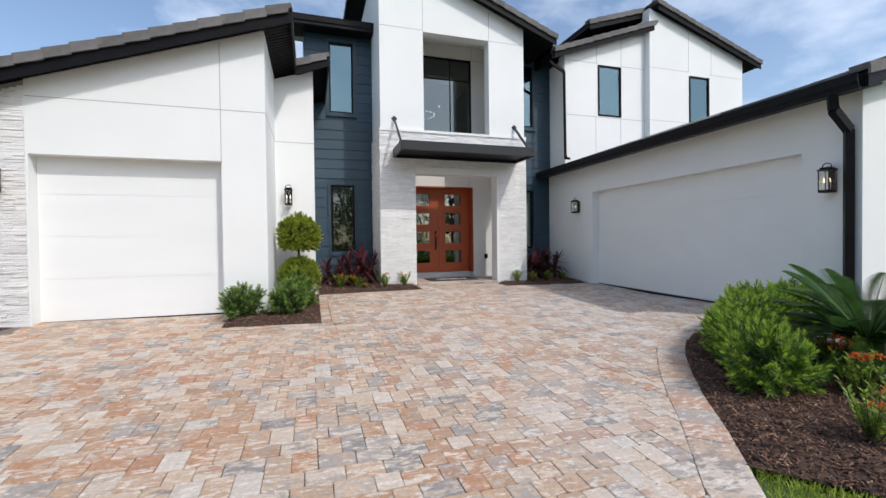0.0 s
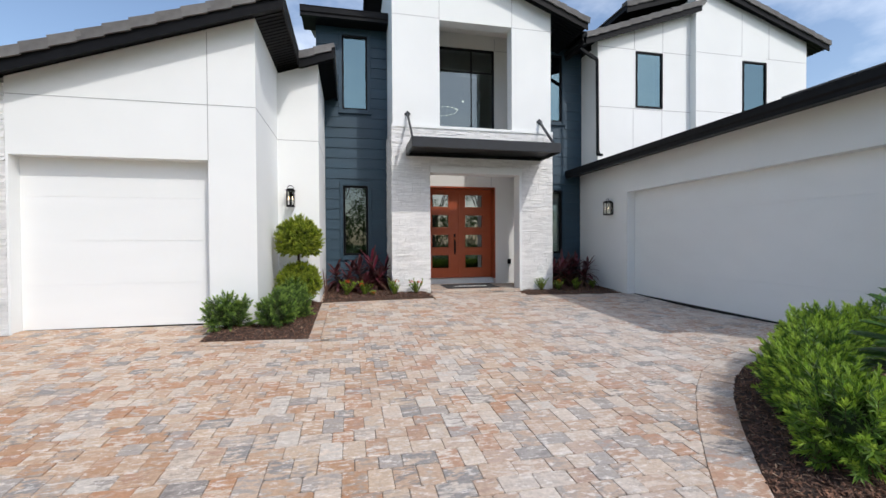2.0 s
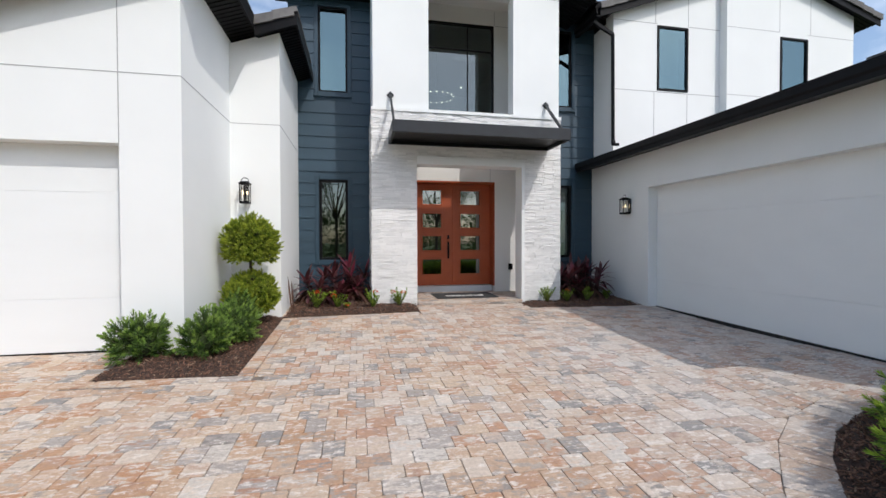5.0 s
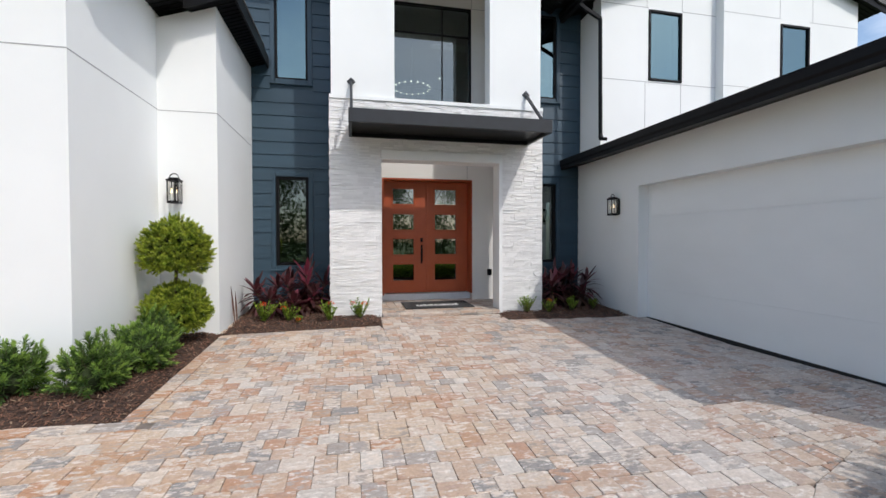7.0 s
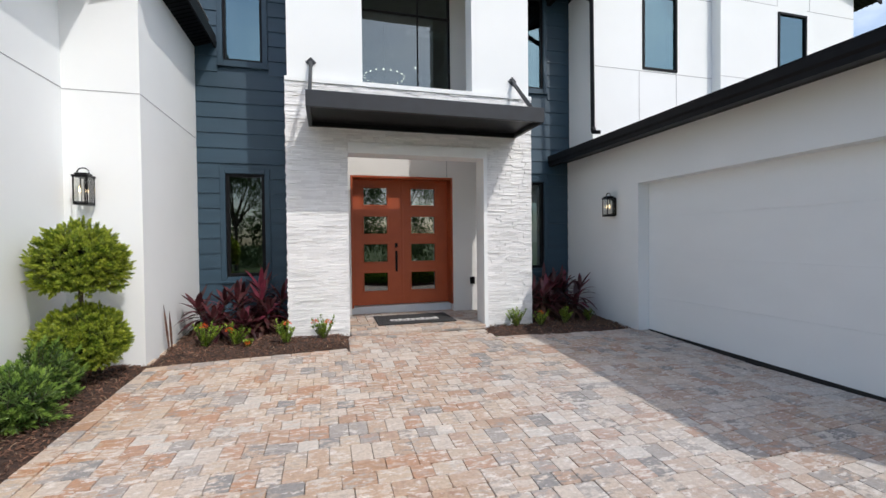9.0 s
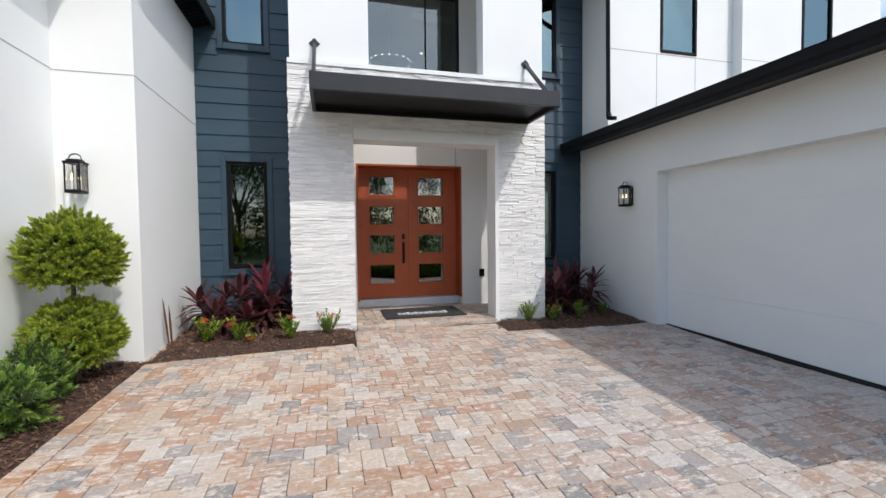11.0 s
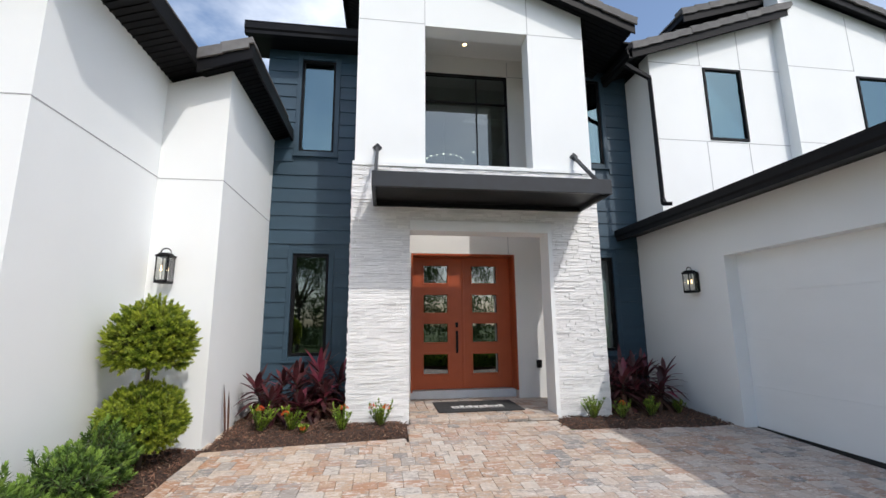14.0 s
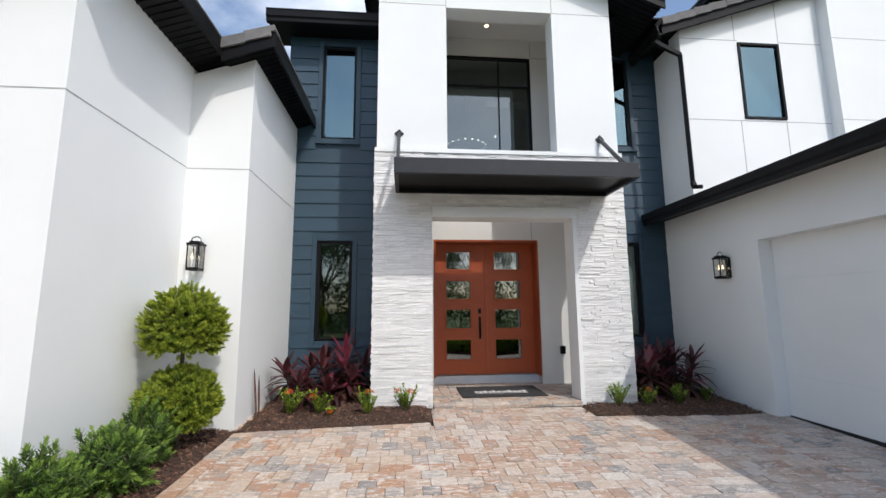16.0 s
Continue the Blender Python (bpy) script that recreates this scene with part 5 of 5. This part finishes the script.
def sago(at, seed):
    t = empty("sago_palm", at, "dark green sago palm with stiff feathery fronds", "palm")
    r = random.Random(seed)
    bm = bmesh.new()
    bmesh.ops.create_cone(bm, cap_ends=True, segments=14, radius1=0.15, radius2=0.11, depth=0.40, matrix=Matrix.Translation((0, 0, 0.06)))
    part("trunk", bm, BARK, t)
    for k in range(46):
        az, el = k * 2.4, 0.16 + 0.92 * (k / 46)
        d = Vector((math.cos(az) * math.cos(el), math.sin(az) * math.cos(el), math.sin(el)))
        L = r.uniform(1.05, 1.3)
        verts, faces = [], []
        pts = [Vector((0, 0, 0.24)) + d * (L * u) - Vector((0, 0, 0.50 * L * u * u * math.cos(el))) for u in (i / 66 for i in range(67))]
        side = d.cross(Vector((0, 0, 1))).normalized()
        for i in range(6, 66):
            tang = (pts[min(i + 1, 66)] - pts[i - 1]).normalized()
            w = 0.17 * math.sin(math.pi * min(1, (i - 5) / 61)) ** 0.6 + 0.015
            for s in (-1, 1):
                leaf(verts, faces, pts[i], side * s + tang * 0.7 + Vector((0, 0, 0.25)), Vector((0, 0, 1)), w, 0.019, 0.1, 2)
        fr = cloud("frond", verts, faces, LEAF_SAGO, t)
        bm = bmesh.new()
        tube(bm, pts[::11], 0.009, 5, 0.002)
        part("frond_stem", bm, LEAF_SAGO, fr)
    return t


sago((5.25, 2.45, gz(5.3, 2.5) + 0.10), 2)
flax = empty("flax_plant", (4.62, 1.78, gz(4.6, 1.8) + 0.03), "pale striped flax plant with long blades", "flax")
r = random.Random(9)
verts, faces = [], []
for k in range(16):
    az, el = k * 2.4, r.uniform(0.45, 1.2)
    d = Vector((math.cos(az) * math.cos(el), math.sin(az) * math.cos(el), math.sin(el)))
    leaf(verts, faces, Vector((0, 0, -0.02)), d, Vector((0, 0, 1)), r.uniform(0.4, 0.6), 0.035, 0.25, 6)
cloud("leaves", verts, faces, LEAF_PALE, flax)
bl = empty("flax_plant", (0.20, 9.45, gz(.2, 9.4) + 0.02), "two stiff dark upright flax blades by the wall", "flax")
verts, faces = [], []
for k in range(2):
    leaf(verts, faces, Vector((0.02 * k, 0.03 * k, -0.02)), Vector((-0.10 + 0.05 * k, 0.02, 1)), Vector((0, 1, 0)), 0.62 - 0.09 * k, 0.028, 0.0, 5)
cloud("leaves", verts, faces, LEAF_TI_OLD, bl)
sb = empty("splash_block", (6.55, 3.42, gz(6.5, 3.4) + 0.03), "pale concrete splash block below the downspout", "splash block")
boxes("trough", ROCK, sb, (-0.32, 0.32, -0.14, 0.14, -0.05, 0.03), (-0.32, 0.32, -0.14, -0.10, 0.03, 0.09), (-0.32, 0.32, 0.10, 0.14, 0.03, 0.09), (0.28, 0.32, -0.10, 0.10, 0.03, 0.09), bevel=0.006)

# lawn edge beside the drive
verts, faces = [], []
r = random.Random(31)
GR = [(2.06, 0.7), (2.36, 1.33), (2.58, 1.62), (2.82, 1.34), (3.1, 1.08), (4.4, 0.72), (4.4, 0.2), (2.0, 0.2)]
n = 0
while n < 9000:
    p = (r.uniform(2.0, 4.4), r.uniform(0.2, 1.65))
    if not inside(p, GR):
        continue
    n += 1
    d = Vector((r.uniform(-0.6, 0.6), r.uniform(-0.6, 0.6), 1))
    leaf(verts, faces, Vector((*p, gz(*p) - 0.05)), d, rand_dir(r), r.uniform(0.05, 0.085), 0.006, 0.25, 2)
tagged(cloud("grass", verts, faces, GRASS), "short green lawn grass at the drive's edge", "grass", kind="stuff")


# street trees across the road, seen mirrored in the glass
def street_tree(at, h, seed):
    t = empty("street_tree", at, "broad green street tree across the road", "tree", "street trees")
    r = random.Random(seed)
    bm = bmesh.new()
    tube(bm, [(0, 0, -0.2), (0.05, 0, h * 0.2), (0, 0.08, h * 0.42)], 0.16, 8, 0.10)
    tips = []
    for k in range(9):
        az = k * 2.4
        tip = Vector((math.cos(az) * h * 0.28 * r.uniform(0.5, 1), math.sin(az) * h * 0.28 * r.uniform(0.5, 1), h * r.uniform(0.55, 0.95)))
        tube(bm, [(0, 0.05, h * r.uniform(0.3, 0.42)), tip * 0.7 + Vector((0, 0, h * 0.12)), tip], 0.07, 6, 0.015)
        tips.append(tip)
    part("trunk", bm, BARK, t)
    verts, faces = [], []
    for tip in tips:
        for _ in range(6):
            c = tip + rand_dir(r) * h * 0.13
            for _ in range(110):
                leaf(verts, faces, c + rand_dir(r) * h * 0.085 * r.random() ** 0.4, rand_dir(r), rand_dir(r), 0.2, 0.10)
    cloud("crown", verts, faces, LEAF_TREE, t)


for x, y, h, s in ((-9, -17, 10.5, 1), (-4.5, -16, 9.5, 6), (-0.5, -18, 11.5, 2), (4.0, -16.5, 9.0, 7), (8.5, -17.5, 10.0, 3), (14, -18.5, 11.0, 4), (-15, -18, 11.0, 5)):
    street_tree((x, y, gz(x, y) - 0.08), h, s)

# woods beyond the street
r = random.Random(71)
verts, faces = [], []
for _ in range(900):
    c = Vector((r.uniform(-38, 38), r.uniform(-25, -22), gz(0, -6) + 5.0 * r.random() ** 0.8))
    for _ in range(34):
        leaf(verts, faces, c + rand_dir(r) * 0.9 * r.random() ** 0.4, rand_dir(r), rand_dir(r), 0.34, 0.18)
tagged(cloud("woods", verts, faces, LEAF_TREE), "dark green undergrowth beyond the street", "woods", kind="stuff")


# ---- ledge stones ----
def stone_variants(n):
    out = []
    r = random.Random(77)
    for _ in range(n):
        v, f = [], []
        cols = 4
        for i in range(cols):
            u = i / (cols - 1) - 0.5
            for k, (zz, ) in enumerate(((-0.5,), (0.05,), (0.5,))):
                e = 0.12 if k != 1 else 0.0
                v.append((u + (r.uniform(-0.06, 0.06) if 0 < i < cols - 1 else 0), -1.0 + e * r.uniform(0.1, 0.6) + r.uniform(-0.05, 0.05), zz + (r.uniform(-0.2, 0.2) if k == 1 else 0)))
        for i in range(cols - 1):
            for k in range(2):
                a = i * 3 + k
                f.append((a, a + 3, a + 4, a + 1))
        o = len(v)
        v += [(-0.5, 0, -0.5), (0.5, 0, -0.5), (0.5, 0, 0.5), (-0.5, 0, 0.5)]
        last = (cols - 1) * 3
        f += [(o, o + 1, *range(last, -1, -3)), (o + 1, o + 2, last + 2, last + 1, last), (o + 2, o + 3, *range(2, last + 3, 3)), (o + 3, o, 0, 1, 2)]
        out.append((v, f))
    return out


VARIANTS = stone_variants(10)
STONE_MESH = []
for v, f in VARIANTS:
    me = bpy.data.meshes.new("stone")
    me.from_pydata(v, [], f)
    me.materials.append(STONE)
    STONE_MESH.append(me)


def ledge(wall_ob, u0, u1, z0, z1, keep, place, singles, seed):
    """Courses of thin split stones on a wall face. place(u, depth, z) gives the point; singles says which become pieces of their own."""
    r = random.Random(seed)
    verts, faces = [], []
    p0 = u0
    while p0 < u1 - 0.01:
        p1 = p0 + r.uniform(0.42, 0.62)
        if u1 - p1 < 0.25:
            p1 = u1
        z = z0
        while z < z1 - 0.012:
            h = min(r.choice((0.024, 0.030, 0.037, 0.048)), z1 - z)
            u = max(u0, p0 - r.uniform(0, 0.07)) if p0 > u0 else u0
            end = min(u1, p1 + r.uniform(-0.005, 0.07)) if p1 < u1 else u1
            while u < end - 0.01:
                w = r.uniform(0.07, 0.30)
                if end - u - w < 0.07:
                    w = end - u
                for a2, b2 in keep(u, u + w, z, z + h):
                    if b2 - a2 < 0.02:
                        continue
                    dep = r.uniform(0.024, 0.042)
                    k = r.randrange(len(VARIANTS))
                    c = ((a2 + b2) / 2, z + h / 2)
                    if singles(c):
                        s = new("stone", STONE_MESH[k])
                        s.parent = wall_ob
                        s.location, s.scale = place(c[0], 0, c[1]), (b2 - a2 - 0.003, dep, h - 0.003)
                    else:
                        o = len(verts)
                        verts += [place(c[0] + x * (b2 - a2 - 0.003), y * dep, c[1] + zz * (h - 0.003)) for x, y, zz in VARIANTS[k][0]]
                        faces += [tuple(o + q for q in f) for f in VARIANTS[k][1]]
                u += w
            z += h
        p0 = p1
    cloud("stone_rest", verts, faces, STONE_REST, wall_ob, "stuff", "white split ledge stones")


def keep_front(a, b, z0, z1):
    if z1 < 2.86:
        return [(a, min(b, OX0)), (max(a, OX1 + 0.06), b)]
    return [(a, b)]


ledge(wall_9, TX0 - 0.03, TX1 + 0.03, -0.09, 3.70, keep_front, lambda u, d, z: (u, TY - 0.001 + d, z), lambda c: c[0] < OX0 and 0.3 < c[1] < 1.6, 41)
ledge(wall_9, TY - 0.03, SY - 0.03, -0.09, 3.70, lambda a, b, c, d: [(a, b)], lambda u, d, z: (TX0 - 0.001 + d, u, z), lambda c: False, 42)


def keep_garage(a, b, z0, z1):
    top = 2.28 + (z1) * 0
    lim = -7.0 + max(0, (z1 - 2.20)) / 0.332
    return [(max(a, lim), b)] if max(a, lim) < b else []


ledge(wall_2, -7.0, -3.752, -0.25, 3.34, keep_garage, lambda u, d, z: (u, AY + 0.029 + d, z), lambda c: c[0] > -4.3 and c[1] < 2.2, 43)


# ---- pavers of the court ----
def clip(poly, px, py, nx, ny):
    """Keeps the side of the line through (px, py) that lies against the normal."""
    out = []
    for (x0, y0), (x1, y1) in zip(poly, poly[1:] + poly[:1]):
        d0, d1 = (x0 - px) * nx + (y0 - py) * ny, (x1 - px) * nx + (y1 - py) * ny
        if d0 <= 0:
            out.append((x0, y0))
        if d0 * d1 < 0:
            t = d0 / (d0 - d1)
            out.append((x0 + t * (x1 - x0), y0 + t * (y1 - y0)))
    return out


def offset_curve(d):
    out = []
    for i, (x, y) in enumerate(CURVE):
        a, b = CURVE[max(i - 1, 0)], CURVE[min(i + 1, len(CURVE) - 1)]
        tx, ty = b[0] - a[0], b[1] - a[1]
        l = math.hypot(tx, ty)
        out.append((x - ty / l * d, y + tx / l * d))
    return out


BORDER = 0.30
EDGE = offset_curve(BORDER)
pv, pf = [], []
SINGLE = {}
rnd = random.Random(2024)


def add_paver(poly, single=False):
    area = abs(sum(x0 * y1 - x1 * y0 for (x0, y0), (x1, y1) in zip(poly, poly[1:] + poly[:1]))) / 2
    if len(poly) < 3 or area < 0.0012:
        return
    cx, cy = sum(p[0] for p in poly) / len(poly), sum(p[1] for p in poly) / len(poly)
    z = gz(cx, cy) + rnd.uniform(-0.003, 0.003)
    tx, ty = rnd.uniform(-0.008, 0.008) + (gz(cx + 0.1, cy) - gz(cx - 0.1, cy)) / 0.2, rnd.uniform(-0.008, 0.008) + (gz(cx, cy + 0.1) - gz(cx, cy - 0.1)) / 0.2

    # tumbled corners and slightly uneven sides
    worn = []
    for k, (x, y) in enumerate(poly):
        for ox, oy in (poly[k - 1], poly[(k + 1) % len(poly)]):
            e = math.hypot(ox - x, oy - y)
            c = min(rnd.uniform(0.006, 0.018), e * 0.3) / e if e > 0.02 else 0
            worn.append((x + (ox - x) * c + rnd.uniform(-0.0015, 0.0015), y + (oy - y) * c + rnd.uniform(-0.0015, 0.0015)))
    poly = worn

    def ring(inset, h):
        out = []
        for x, y in poly:
            l = math.hypot(x - cx, y - cy)
            k = max(l - inset, 0) / l if l else 0
            x2, y2 = cx + (x - cx) * k, cy + (y - cy) * k
            out.append((x2, y2, z + h + tx * (x2 - cx) + ty * (y2 - cy)))
        return out
    n = len(poly)
    vs = ring(0.0025, -0.03) + ring(0.0025, -0.003) + ring(0.007, 0.0)
    fs = [tuple(range(2 * n, 3 * n))] + [(a * n + i, a * n + (i + 1) % n, (a + 1) * n + (i + 1) % n, (a + 1) * n + i) for a in (0, 1) for i in range(n)]
    if single:
        me = bpy.data.meshes.new("paver")
        me.from_pydata([(x - cx, y - cy, zz - z) for x, y, zz in vs], [], fs)
        me.materials.append(PAVER)
        ob = new("paver", me)
        ob.parent, ob.location = PAVEMENT, (cx, cy, z)
    else:
        o = len(pv)
        pv.extend(vs)
        pf.extend(tuple(o + q for q in f) for f in fs)


def cut(poly):
    """Trims a paver at beds, walls and the curved border. None if it lies wholly beyond."""
    cx, cy = sum(p[0] for p in poly) / len(poly), sum(p[1] for p in poly) / len(poly)
    if cx < -3.7 and cy > 6.2:
        poly = clip(poly, 0, 7.25 if cx > -3.72 else 6.40, 0, 1)
    elif -3.72 < cx < GX1 and cy > 6.5:
        poly = clip(poly, 0, 7.25, 0, 1)
    if GX1 - 0.1 < cx < 0.30 and cy > 5.8:
        if cx > -1.20 - 0.16:
            poly = clip(poly, 0, 6.045, 0, 1) if cx < 0.30 and cy < 6.15 else poly
        if cx < -1.2 and cy > 6.2:
            poly = clip(poly, -1.20, 0, 1, 0)
    if -1.2 < cx < 0.45 and 6.1 < cy < 8.8 and poly:
        poly = clip(poly, 0.305, 0, -1, 0)
    if poly and 0.14 <= cx < 2.44 and cy > 8.4:
        poly = clip(poly, 0.15, 8.87 - 0.155, -0.114, 0.993)
    if cx > 4.66 and cy > 8.7:
        poly = clip(poly, 0, 9.24, 0, 1)
    if 2.44 <= cx <= 4.66 and cy > 9.3:
        poly = clip(poly, 0, 9.72, 0, 1)
    if poly and cx > 0.8 and cy < 5.2:
        best = None
        for (x0, y0), (x1, y1) in zip(EDGE, EDGE[1:]):
            dx, dy = x1 - x0, y1 - y0
            l = math.hypot(dx, dy)
            t = ((cx - x0) * dx + (cy - y0) * dy) / l / l
            q = (x0 + max(0, min(1, t)) * dx, y0 + max(0, min(1, t)) * dy)
            d = math.hypot(cx - q[0], cy - q[1])
            if best is None or d < best[0]:
                best = (d, x0, y0, dy / l, -dx / l)
        _, x0, y0, nx, ny = best
        poly = clip(poly, x0, y0, nx, ny)
    return poly if poly and len(poly) > 2 else None


# random ashlar of square and oblong pieces on one small module, laid up from the street;
# each piece is chosen so that it levels with a neighbour and breaks the joint below
U = 0.076
X0, Y0, NX, NY = -6.96, -1.5, 186, 153
sky_line, joint_run = [0] * NX, [0] * (NX + 1)
count = 0
while True:
    low = min(sky_line)
    if low >= NY:
        break
    i = sky_line.index(low)
    g = 1
    while i + g < NX and sky_line[i + g] == low:
        g += 1
    left = sky_line[i - 1] - low if i else 9
    right = sky_line[i + g] - low if i + g < NX else 9
    choices = []
    for w, l, cost in ((2, 2, 0.7), (2, 3, 0.4), (3, 2, -0.35)):
        if w == g or g - w >= 2:
            cost += rnd.random() * 2.2 + (0 if l == left else 3 if abs(left - l) == 1 else 1)
            cost += (0 if l == right else 3 if abs(right - l) == 1 else 1) if w == g else 1.2 * joint_run[i + w]
            choices.append((cost, w, l))
    _, w, l = min(choices) if choices else (0, g, 2)
    for k in range(i, i + w):
        sky_line[k] = low + l
    for k in range(i + 1, i + w):
        joint_run[k] = 0
    joint_run[i + w] += l
    x, y = X0 + i * U, Y0 + low * U
    x2, y2 = x + w * U, y + l * U
    spans = [(x, 2.44), (2.44, x2)] if x < 2.44 < x2 and y > 8.4 else [(x, x2)]
    for xa, xb in spans:
        poly = cut([(xa, y), (xb, y), (xb, y2), (xa, y2)])
        if poly and not (poly[0][1] > 7.27 and x < 0.0):
            single = 0.9 < x < 3.3 and 4.6 < y < 8.0 and count < 300
            count += single
            add_paver(poly, single)
# edge courses along the straight beds
y = 6.05
for (ax, ay), (bx, by) in (((-1.36, 6.105), (0.30, 6.045)), ((0.295, 6.20), (0.305, 8.72)), ((0.15, 8.715), (2.44, 8.978)), ((4.55, 9.20), (4.56, 9.205))):
    L = math.hypot(bx - ax, by - ay)
    ux, uy = (bx - ax) / L, (by - ay) / L
    t = 0
    while t < L - 0.03:
        l = min(rnd.choice((0.165, 0.235, 0.235)), L - t)
        p0, p1 = (ax + ux * t, ay + uy * t), (ax + ux * (t + l), ay + uy * (t + l))
        q = 0.152
        add_paver([p0, p1, (p1[0] - uy * q, p1[1] + ux * q), (p0[0] - uy * q, p0[1] + ux * q)])
        t += l
# curved soldier border
for (a0, a1), (b0, b1) in zip(zip(CURVE, CURVE[1:]), zip(EDGE, EDGE[1:])):
    L = math.hypot(a1[0] - a0[0], a1[1] - a0[1])
    n = max(1, round(L / 0.235))
    for k in range(n):
        s, t = k / n, (k + 1) / n

        def mixp(p, q, u):
            return (p[0] + (q[0] - p[0]) * u, p[1] + (q[1] - p[1]) * u)
        add_paver([mixp(a0, a1, s), mixp(a0, a1, t), mixp(b0, b1, t), mixp(b0, b1, s)])
cloud("paver_rest", pv, pf, PAVER_REST, PAVEMENT, "stuff", "blended tan, cream and charcoal concrete pavers")
